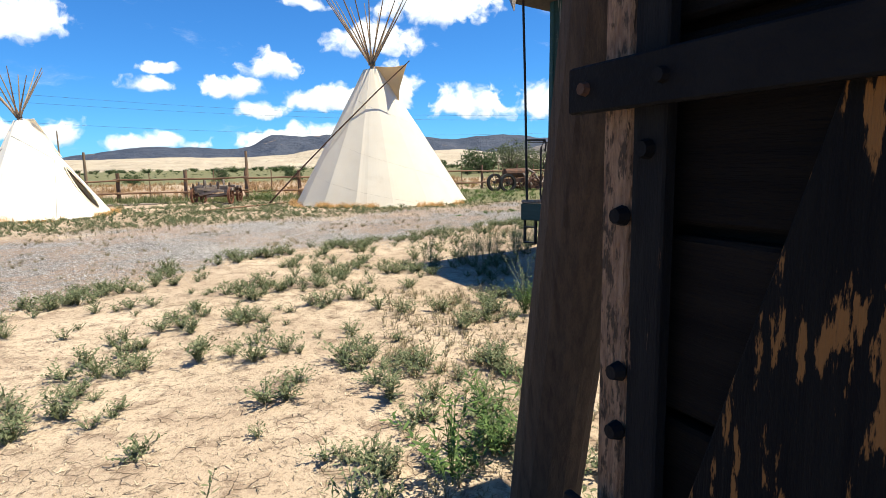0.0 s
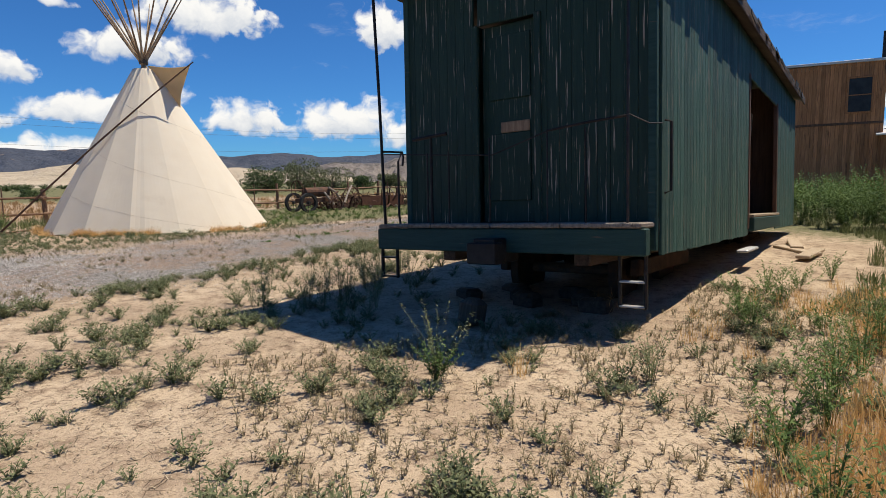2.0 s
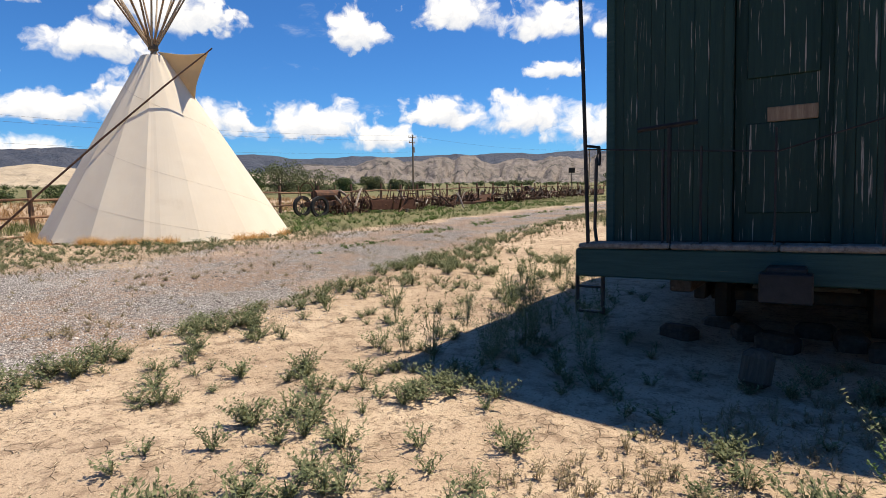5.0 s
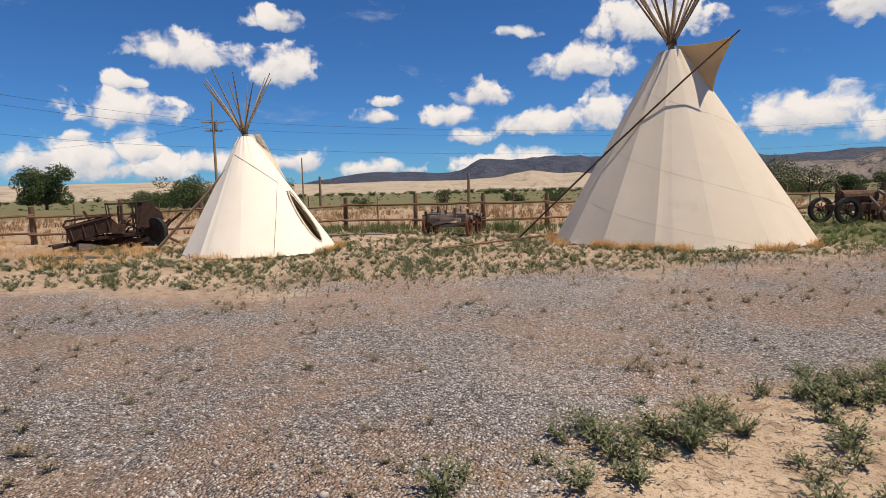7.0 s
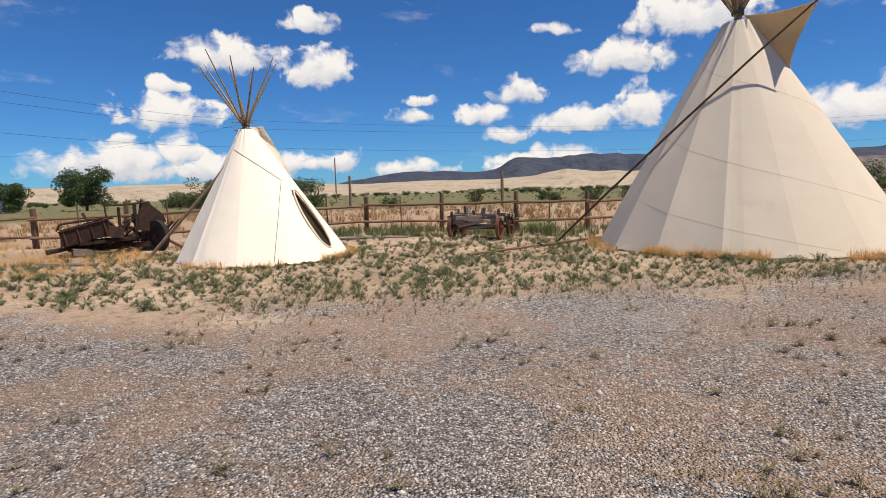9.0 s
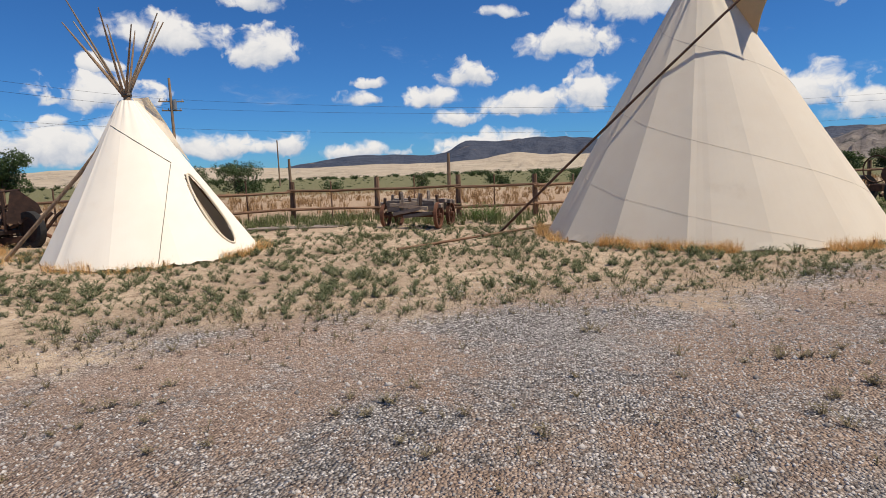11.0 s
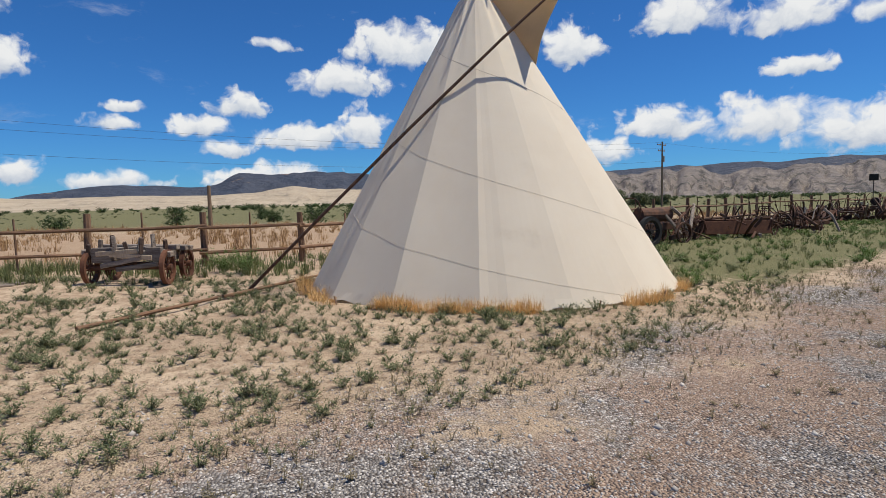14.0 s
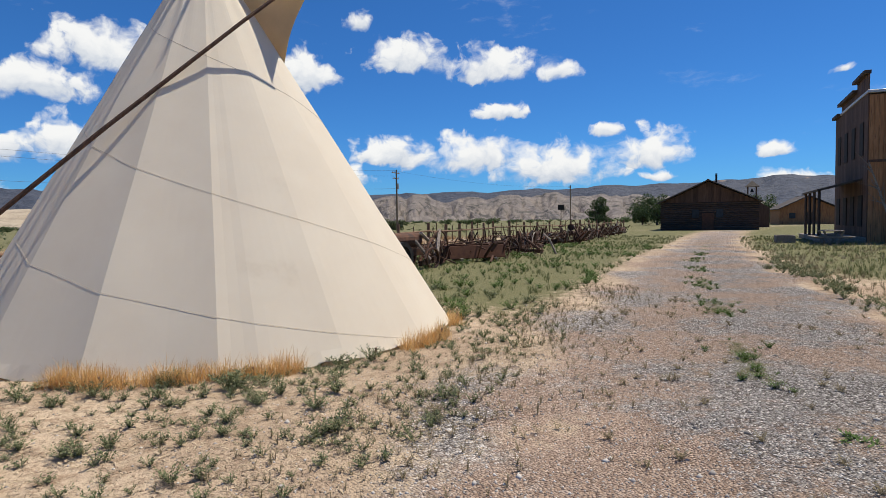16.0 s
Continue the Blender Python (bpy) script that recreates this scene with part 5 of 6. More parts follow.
scatter("straw_tufts", dry_tuft, ring(-11.36, 20.95, 2.1, -0.35, 0.4, 60) + ring(-11.36, 20.95, 2.1, -1.9, -0.8, 26) + ring(-16.5, 20.2, 1.2, 0, 6.28, 60), straw, "orange dry straw against the small tipi", "straw", (0.6, 1.1))
scatter("straw_patch", dry_tuft, places(900, -24, -13.4, 16.8, 23.5, lambda x, y: 0.9 if clumpy(x, y, 0.5, 14) > -0.1 else 0.1), straw, "orange dry grass round the old spreader", "straw", (0.4, 0.9))
scatter("straw_patch", dry_tuft, [(float(a), float(2.9 + 0.33 * (a - 1.9) + b)) for a, b in zip(rng.uniform(1.9, 6.5, 300), rng.normal(0, 0.3, 300))] + [(float(rng.normal(4.6, 0.9)), float(rng.normal(3.2, 0.35))) for _ in range(150)] + [(float(rng.normal(7.5, 1.6)), float(rng.normal(5.0, 0.5))) for _ in range(170)], straw, "orange dry grass beside the slatted shed", "straw", (0.6, 1.2))
# tall green growth in the lane by the shed
bush = [weed_proto(16, 0.75, 0.34, 0.055, 0.016, 22, 110 + k, 0.5) for k in range(3)]
lane = places(120, 7.0, 24, 4, 13, lambda x, y: 0.9 if 0.15 < (y - (2.6 + (x - 5.2) * 0.41)) < 1.3 or (x > 16 and y - (2.6 + (x - 5.2) * 0.41) < 5) else 0.0)
scatter("lane_growth", bush, lane, weed_fresh, "tall green weeds crowding the grassy lane", "weeds", (0.8, 1.6))
scatter("lane_thicket", [weed_proto(22, 1.5, 0.55, 0.10, 0.03, 30, 115 + k, 0.5) for k in range(3)], [(float(a), float(10.2 + (a - 16) * 0.45 + b)) for a, b in zip(rng.uniform(16, 30, 80), rng.uniform(-1.5, 3.5, 80))], weed_fresh, "tall green thicket at the end of the lane", "weeds", (0.7, 1.2))
scatter("lane_grass", tuft, places(1500, 6, 22, 4, 14, lambda x, y: 0.8 if 0.1 < (y - (2.6 + (x - 5.2) * 0.41)) < 2.4 + max(x - 14, 0) and clumpy(x, y, 0.6, 1) > -0.1 else 0.0), grass_leaf, "green grass in the lane", "grass", (0.6, 1.3))
scatter("shade_bushes", bush, [(1.5, 9.4), (1.1, 10.2), (1.9, 10.0), (2.4, 9.9), (0.7, 9.2), (2.9, 10.6), (3.6, 11.0), (1.6, 8.9), (4.6, 11.6), (5.6, 12.1)] + [(float(0.9 + 3.8 * t + rng.normal(0, 0.35)), float(8.3 + 3.3 * t + rng.normal(0, 0.35))) for t in rng.uniform(0, 1, 24)], weed_leaf, "grey-green bushes beside the caboose shadow", "weeds", (0.5, 0.85))
# single plants that stand out
def single(name, x, y, proto, material, label):
    v, f = proto
    ob = new(name, big_mesh(name, v, f, material))
    ob.matrix_basis = pose(x, y, 0, 0, 0, float(rng.uniform(0, 360)))
    tagged(ob, label, "weed", group="single weeds")


single("tall_weed", 1.42, 5.55, weed_proto(14, 0.62, 0.34, 0.034, 0.013, 30, 150, 0.6), weed_leaf, "tall branching grey-green weed with small leaves")
single("leafy_weed", 1.42, 5.55, weed_proto(30, 0.32, 0.22, 0.04, 0.012, 22, 151, 0.4), weed_fresh, "bright green leafy weed at the foot of a taller one")
single("leafy_weed", 0.30, 2.55, weed_proto(26, 0.40, 0.34, 0.062, 0.015, 20, 152, 0.4), weed_fresh, "dense bright green weed beside the log")
single("leafy_weed", 0.55, 2.75, weed_proto(18, 0.46, 0.30, 0.062, 0.014, 20, 153, 0.4), weed_fresh, "dense bright green weed beside the log")
single("leafy_weed", -0.15, 2.30, weed_proto(12, 0.26, 0.22, 0.06, 0.014, 14, 154, 0.4), weed_leaf, "grey-green weed beside the log")
single("leafy_weed", 0.02, 3.50, weed_proto(16, 0.34, 0.22, 0.055, 0.014, 16, 155, 0.4), weed_leaf, "compact grey-green weed on bare earth")
single("leafy_weed", -0.75, 2.15, weed_proto(10, 0.30, 0.18, 0.055, 0.014, 12, 156, 0.4), weed_leaf, "grey-green weed with long leaves")
single("leafy_weed", 2.45, 3.60, weed_proto(20, 0.50, 0.32, 0.05, 0.015, 20, 157, 0.4), weed_fresh, "green upright weed among straw")
single("leafy_weed", 3.05, 3.70, weed_proto(22, 0.62, 0.34, 0.05, 0.015, 22, 158, 0.4), weed_fresh, "green upright weed among straw")
for wx, wy, wh in ((2.1, 3.15, 0.42), (2.9, 3.15, 0.55), (3.6, 3.95, 0.5), (4.3, 4.15, 0.6), (5.1, 4.4, 0.65)):
    single("leafy_weed", wx, wy, weed_proto(22, wh, 0.30, 0.045, 0.014, 22, int(wx * 100), 0.4), weed_fresh, "green upright weed among straw")
for wa, wb, wh in ((0.9, -0.75, 0.42), (1.5, -0.55, 0.5), (2.2, -0.85, 0.45), (2.9, -0.6, 0.4), (3.6, -0.9, 0.36), (1.2, -1.3, 0.34), (4.6, -1.2, 0.4)):
    single("leafy_weed", 3.5 + 0.897 * wa - 0.442 * wb, 5.55 + 0.442 * wa + 0.897 * wb, weed_proto(20, wh, 0.34, 0.05, 0.014, 20, int(700 + wa * 10), 0.4), weed_fresh, "yellowish green weed at the foot of the caboose")
for wa, wh in ((0.6, 0.7), (1.5, 0.85), (2.3, 0.7), (3.2, 0.95), (4.2, 0.8), (5.4, 1.0), (6.8, 0.9)):
    single("leafy_weed", 5.2 + 0.925 * wa - 0.38 * 0.55, 2.6 + 0.38 * wa + 0.925 * 0.55, weed_proto(24, wh, 0.42, 0.06, 0.018, 24, int(800 + wa * 10), 0.4), weed_fresh, "tall green weed against the slatted shed")
single("leafy_weed", 2.75, 4.75, weed_proto(18, 0.36, 0.30, 0.045, 0.013, 18, 159, 0.4), weed_leaf, "grey-green weed before the caboose")
single("leafy_weed", -1.45, 4.55, weed_proto(20, 0.20, 0.22, 0.05, 0.016, 14, 160, 0.4), weed_leaf, "spreading grey-green weed on bare earth")
single("leafy_weed", 2.25, 16.45, weed_proto(14, 0.06, 0.16, 0.05, 0.02, 12, 161, 0.4), weed_fresh, "flat bright green weed in the gravel")
single("leafy_weed", -5.0, 27.0, weed_proto(30, 0.65, 0.6, 0.08, 0.02, 24, 162, 0.4), weed_fresh, "big green weed beside the old wagon")
single("leafy_weed", -5.6, 27.6, weed_proto(30, 0.6, 0.6, 0.08, 0.02, 24, 163, 0.4), weed_fresh, "big green weed beside the old wagon")

# loose stones on the gravel
stone_protos = []
for k in range(6):
    g = np.random.default_rng(200 + k)
    v = np.array([(1, 0, 0), (0, 1, 0), (-1, 0, 0), (0, -1, 0), (0, 0, 1), (0, 0, -0.5)]) * g.uniform(0.55, 1.1, (6, 1)) * np.array([0.017, 0.014, 0.015])
    stone_protos.append((v, np.array([(0, 1, 4), (1, 2, 4), (2, 3, 4), (3, 0, 4), (1, 0, 5), (2, 1, 5), (3, 2, 5), (0, 3, 5)])))


def strew(name, protos, x, y, material, label, category, size=(0.5, 1.6)):
    """Very many small pieces in one mesh."""
    vs, fs, k = [], [], 0
    pick = rng.integers(0, len(protos), len(x))
    for q, (v, f) in enumerate(protos):
        px, py = x[pick == q], y[pick == q]
        a, s = rng.uniform(0, 6.283, (len(px), 1)), rng.uniform(*size, (len(px), 1))
        c, d = np.cos(a) * s, np.sin(a) * s
        w = np.stack([v[:, 0] * c - v[:, 1] * d + px[:, None], v[:, 0] * d + v[:, 1] * c + py[:, None], v[:, 2] * s + height(px, py)[:, None] - 0.002], 2)
        vs.append(w.reshape(-1, 3))
        fs.append((f[None] + (k + np.arange(len(px)) * len(v))[:, None, None]).reshape(-1, f.shape[1]))
        k += w.shape[0] * w.shape[1]
    ob = new(name, big_mesh(name, np.concatenate(vs), np.concatenate(fs), material))
    tagged(ob, label, category, kind="stuff")


def kept(count, x0, x1, y0, y1, chance):
    x, y = rng.uniform(x0, x1, count), rng.uniform(y0, y1, count)
    ok = rng.uniform(0, 1, count) < chance(x, y)
    return x[ok], y[ok]


WALK_Y, WALK_X = [0, 2.6, 5, 6.3, 7.3, 10.4, 13.6, 14.9], [0, -0.66, -1.87, -2.5, -2.66, -2.84, -2.62, -2.3]
off_walk = lambda x, y: np.abs(x - np.interp(y, WALK_Y, WALK_X))
patchy = lambda x, y: 0.55 + 0.45 * np.sin(0.9 * x + 1.3 * np.sin(0.6 * y)) * np.sin(1.1 * y + 0.8 * np.sin(0.7 * x + 1))
strew("gravel_stones", stone_protos, *kept(420000, -10, 9, 6, 23, lambda x, y: zones(x, y)[0] * np.exp(-off_walk(x, y) / 3.6) * (0.35 + 0.65 * patchy(x, y))), pebble, "loose grey gravel stones on the drive", "gravel", (0.45, 1.25))
strew("gravel_stones", stone_protos, *kept(2500, -10, 9, 6, 23, lambda x, y: zones(x, y)[0] * np.exp(-off_walk(x, y) / 5)), pebble, "larger pale stones lying in the gravel", "gravel", (1.4, 2.6))
bare_near = lambda x, y: (edge_y(NEAR_EDGE, x) - y > -0.3) * (x > -6.5)
bare_far = lambda x, y: (y - edge_y(FAR_EDGE, x) > -0.3) * 1.0
strew("dirt_crumbs", stone_protos, *kept(16000, -4, 6, 1.0, 12, bare_near), crumb, "small clods and stones on the earth", "stones", (0.2, 1.0))
strew("dirt_crumbs", stone_protos, *kept(14000, -9, 4, 13.5, 22, bare_far), crumb, "small clods and stones round the tipis", "stones", (0.3, 1.3))
twig_protos = []
for k in range(6):
    g = np.random.default_rng(240 + k)
    ln, wd, up = g.uniform(0.012, 0.035), g.uniform(0.0012, 0.0028), g.uniform(0.003, 0.012)
    twig_protos.append((np.array([(-ln, -wd, 0.003), (-ln, wd, 0.003), (0, wd, up), (0, -wd, up), (ln, wd * 0.5, 0.004), (ln, -wd * 0.5, 0.004)]), np.array([(0, 3, 2, 1), (3, 5, 4, 2)])))
strew("dry_litter", twig_protos, *kept(70000, -5, 6.5, 0.8, 13, lambda x, y: bare_near(x, y) * (0.15 + 0.85 * patchy(x * 1.7, y * 1.7))), litter_mat, "dry stalks and leaf litter on the earth", "litter", (0.6, 1.5))
strew("dry_litter", twig_protos, *kept(60000, -9, 3, 14.5, 22, lambda x, y: bare_far(x, y) * (0.15 + 0.85 * patchy(x * 1.7, y * 1.7))), litter_mat, "dry stalks and leaf litter round the tipis", "litter", (0.8, 1.8))


# ---- old farm machines along the fence ----
def add_wheel(root, centre, axis, r, spokes=12, rim=0.05, width=0.06, material=None, label="rusty spoked iron wheel"):
    """An iron wheel: hoop with a hub and spokes as its own pieces."""
    material = material or rust
    c, ax = Vector(centre), Vector(axis).normalized()
    a = ax.orthogonal().normalized()
    b = ax.cross(a)
    w = part("wheel", Solid().ring(c, ax, r, rim, width), material, root, label)
    part("hub", Solid().tube([c - ax * 0.10, c + ax * 0.10], 0.07, 10), material, w)
    for k in range(spokes):
        t = 2 * math.pi * k / spokes
        out = a * math.cos(t) + b * math.sin(t)
        part("spoke", Solid().tube([c + out * 0.05, c + out * (r - rim / 2)], 0.014, 5), material, w)
    return w


def make_wagon_gear():
    root = thing("wagon_frame", pose(-7.05, 26.35, 0, 0, 0, -16) @ Matrix.Diagonal((0.86, 0.9, 1.0, 1.0)), "old grey timber wagon frame on rusty wheels", "wagon")
    for x in (-1.0, 1.0):
        for y in (-0.5, 0.5):
            add_wheel(root, (x, y * 0.8, 0.36), (1, 0.18, 0), 0.36, 10, 0.075, 0.10, rust_red)
        part("axle", Solid().tube([(-1.12, 0.4 * x, 0.36), (1.12, 0.4 * x, 0.36)], 0.05, 8), rust, root)
        part("bolster", Solid().box((x * 0.8, 0, 0.60), (0.22, 0.95, 0.26)), grey_wood, root)
    for y, z, a in ((-0.42, 0.66, 1.5), (-0.15, 0.72, -2), (0.2, 0.74, 1), (0.42, 0.70, 0)):
        part("beam", Solid().box((0, y, z), (2.3, 0.14, 0.11), pose(0, 0, 0, random.uniform(-6, 6), a, 0)), grey_wood, root)
    for k, (x, z, a) in enumerate(((-0.1, 0.48, 9), (0.15, 0.60, -4), (0.3, 0.38, 6), (-0.2, 0.68, 3))):
        part("splinter_board", Solid().box((x, -0.52, z), (1.1, 0.03, 0.10), pose(0, 0, 0, 0, -a, 0)), pole_pale if k % 2 else grey_wood, root, "broken weathered board")
    for k in range(9):
        x = -0.95 + 0.23 * k
        part("stub", Solid().box((x, -0.5 + 0.12 * (k % 3), 0.70 + 0.05 * (k % 4)), (0.09, 0.07, 0.34 + 0.06 * (k % 3)), pose(0, 0, 0, 9 - 5 * (k % 4), 14 - 7 * (k % 5), 8 * k)), grey_wood if k % 2 else dark_board, root, "broken upright stub")
    part("box_end", Solid().box((-0.62, -0.45, 0.62), (0.52, 0.12, 0.32)), grey_wood, root)
    part("box_end", Solid().box((0.72, -0.45, 0.64), (0.40, 0.12, 0.28)), grey_wood, root)


make_wagon_gear()


def make_spreader():
    root = thing("manure_spreader", pose(-16.95, 21.9, 0, 0, 0, 48) @ Matrix.Diagonal((0.80, 0.80, 0.90, 1.0)), "rusty old manure spreader with a tipped hopper and dark wheels", "farm machine")
    tip = pose(-1.05, 0, 0.62, 0, -13, 0)
    for s in (-0.6, 0.6):
        ob = part("hopper_side", Solid().box((0, s, 0.10), (1.55, 0.03, 0.50), pose(0, 0, 0, -12 * s, 0, 0)).box((0, s * 1.1, 0.36), (1.6, 0.05, 0.05)), dark_rust, root, "dented rusty hopper sheet")
        lay(ob, tip)
        for k in range(4):
            lay(part("rib", Solid().box((-0.65 + 0.42 * k, s * 1.07, 0.12), (0.05, 0.03, 0.5)), rust, root), tip)
        part("frame_rail", Solid().box((0.1, s * 0.9, 0.46), (2.9, 0.08, 0.11), pose(0, 0, 0, 0, -3, 0)), dark_rust, root)
        part("rim_rail", Solid().tube([(-1.95, s, 0.82), (-1.85, s, 1.02), (-1.0, s, 1.12), (-0.2, s, 1.16)], 0.024, 6), dark_rust, root, "bent rail above the hopper")
        part("gear_cover", Solid().prism([(0.55, 0.75), (0.85, 0.68), (1.5, 0.98), (1.42, 1.22), (0.95, 1.62), (0.75, 1.62)], s * 1.12 - 0.03, s * 1.12 + 0.03), dark_rust, root, "slanting dark sheet metal cover")
        for x, z0, z1 in ((0.0, 0.5, 1.5), (0.52, 0.5, 1.62)):
            part("upright", Solid().box((x, s, (z0 + z1) / 2), (0.07, 0.06, z1 - z0)), dark_rust, root)
        part("top_rail", Solid().tube([(-0.45, s, 1.56), (0.4, s, 1.58), (1.0, s, 1.64)], 0.030, 6), dark_rust, root)
        part("stay", Solid().tube([(-0.45, s, 1.56), (-0.35, s, 0.6)], 0.022, 6).tube([(-0.2, s, 0.6), (0.5, s, 1.15)], 0.02, 6), dark_rust, root)
    lay(part("hopper_floor", Solid().box((0, 0, -0.12), (1.55, 1.16, 0.04)), dark_rust, root), tip)
    lay(part("hopper_end", Solid().box((-0.80, 0, 0.02), (0.04, 1.2, 0.36), pose(0, 0, 0, 0, 18, 0)), rust, root), tip)
    for x in (-0.45, 0.3, 1.0):
        part("cross_bar", Solid().tube([(x, -0.62, 1.58), (x, 0.62, 1.58)], 0.026, 6), dark_rust, root)
    for x, z in ((0.2, 0.85), (0.5, 1.12), (0.8, 0.82)):
        beater = part("beater", Solid().tube([(x, -0.56, z), (x, 0.56, z)], 0.07, 9), dark_rust, root, "toothed beater drum")
        for j in range(9):
            y = -0.48 + 0.12 * j
            for q in (0, 2.1, 4.2):
                part("tooth", Solid().tube([(x, y, z), (x + 0.17 * math.cos(j * 0.7 + q), y, z + 0.17 * math.sin(j * 0.7 + q))], 0.013, 4), dark_rust, beater)
    part("bed", Solid().box((0.45, 0, 0.50), (1.5, 1.1, 0.05)), dark_rust, root)
    for s in (-0.82, 0.82):
        w = part("wheel", Solid().ring((1.15, s, 0.52), (0.8, 0.6, 0), 0.52, 0.15, 0.20), tyre, root, "big dark rubber-tyred wheel")
        part("rim", Solid().ring((1.15, s, 0.52), (0.8, 0.6, 0), 0.375, 0.05, 0.12), dark_rust, w)
        part("disc", Solid().tube([(1.13, s - 0.015, 0.52), (1.17, s + 0.015, 0.52)], 0.34, 18).tube([(1.08, s - 0.05, 0.52), (1.22, s + 0.05, 0.52)], 0.09, 10), dark_rust, w)
    part("axle", Solid().tube([(1.15, -0.8, 0.52), (1.15, 0.8, 0.52)], 0.05, 8), dark_rust, root)
    part("tongue", Solid().box((-1.7, 0, 0.24), (1.3, 0.10, 0.12), pose(0, 0, 0, 0, -9, 0)), dark_rust, root)
    for k in range(6):
        part("cross_rod", Solid().tube([(-1.5 + 0.33 * k, -0.5, 0.20 + 0.04 * k), (-1.1 + 0.40 * k, 0.45, 0.34)], 0.03, 6), dark_rust, root)
    part("chain_guard", Solid().box((-0.15, -0.70, 0.72), (0.5, 0.04, 0.34), pose(0, 0, 0, 0, 12, 0)), rust, root)
    part("footing", Solid().box((-1.25, -0.35, 0.12), (0.6, 0.4, 0.24), pose(0, 0, 0, 0, 4, 10)), grey_wood, root, "grey timber block")


make_spreader()


def make_rake(x, y, turn, r=0.62):
    root = thing("hay_rake", pose(x, y, 0, 0, 0, turn), "rusty horse-drawn hay rake with big spoked wheels", "farm machine", "old implements")
    for s in (-1.1, 1.1):
        add_wheel(root, (0, s, r), (0, 1, 0), r, 14, 0.035, 0.05)
    part("axle", Solid().tube([(0, -1.15, r), (0, 1.15, r)], 0.035, 8), rust, root)
    for k in range(14):
        s = -0.95 + k * 0.146
        pts = [(0.5 * math.sin(q * 0.5) - 0.1, s, r + 0.12 - 0.14 * q + 0.25 * math.sin(q * 0.55)) for q in range(6)]
        part("tine", Solid().tube(pts, 0.012, 5), rust, root)
    part("seat_post", Solid().tube([(-0.2, 0, r), (-0.5, 0, r + 0.5)], 0.02, 6).box((-0.55, 0, r + 0.52), (0.32, 0.36, 0.04)), rust, root, "iron seat on a bent spring")
    part("shaft", Solid().tube([(-0.1, -0.3, r), (-2.0, -0.25, 0.35)], 0.035, 6).tube([(-0.1, 0.3, r), (-2.0, 0.25, 0.35)], 0.035, 6), grey_wood, root)


def make_plow(x, y, turn, k):
    root = thing("sulky_plow", pose(x, y, 0, 0, 0, turn), "rusty wheeled plow with levers and curved beams", "farm machine", "old implements")
    for px, py, r in ((-0.6, -0.5, 0.42), (-0.4, 0.55, 0.34), (0.9, 0.1, 0.24)):
        add_wheel(root, (px, py, r), (0.1, 1, 0.1), r, 9, 0.03, 0.05)
    part("frame", Solid().tube([(-1.1, -0.4, 0.55), (0.2, -0.3, 0.62), (1.3, 0.0, 0.42)], 0.04, 6).tube([(-1.0, 0.5, 0.5), (0.2, 0.35, 0.6), (1.3, 0.0, 0.42)], 0.04, 6).tube([(-0.6, -0.55, 0.5), (-0.5, 0.6, 0.5)], 0.04, 6), rust, root)
    for q in range(3):
        part("share", Solid().box((-0.4 + 0.45 * q, 0.1 * q, 0.18), (0.5, 0.05, 0.32), pose(0, 0, 0, 20, 18, 25), ch=0.02), rust, root, "curved plow share")
    for q in range(2 + k % 3):
        part("lever", Solid().tube([(-0.2 + 0.2 * q, -0.2 + 0.25 * q, 0.6), (-0.6 + 0.35 * q, -0.25 + 0.3 * q, 1.15 + 0.15 * (q % 2))], 0.016, 6), rust, root)
    part("seat", Solid().box((-0.75, 0.0, 0.95), (0.36, 0.4, 0.04)).tube([(-0.2, 0, 0.6), (-0.7, 0, 0.93)], 0.02, 6), rust, root)


def make_grader(x, y, turn, length, mat, label):
    root = thing("implement_trough", pose(x, y, 0, 0, 0, turn), label, "farm machine", "old implements")
    part("blade", Solid().box((0, -0.2, 0.38), (length, 0.06, 0.50), pose(0, 0, 0, -14, 0, 0)), mat, root)
    part("back", Solid().box((0, 0.35, 0.40), (length * 0.96, 0.05, 0.55), pose(0, 0, 0, 12, 0, 0)), mat, root)
    part("floor", Solid().box((0, 0.05, 0.18), (length * 0.95, 0.6, 0.05)), mat, root)
    for s in (-1, 1):
        part("end", Solid().box((s * length * 0.48, 0.05, 0.42), (0.05, 0.6, 0.5), pose(0, 0, 0, 0, s * 18, 0)), mat, root)
        part("skid", Solid().box((s * length * 0.3, 0.05, 0.08), (0.12, 0.9, 0.16)), grey_wood, root)
    for q in range(4):
        part("rod", Solid().tube([(-length * 0.4 + q * length * 0.25, 0.2, 0.45), (-length * 0.3 + q * length * 0.22, 0.0, 0.95 + 0.2 * (q % 2))], 0.02, 6), rust, root)
    part("bar", Solid().tube([(-length * 0.45, 0.1, 0.68), (length * 0.3, 0.2, 0.82), (length * 0.75, 0.1, 0.45)], 0.03, 6), rust, root)


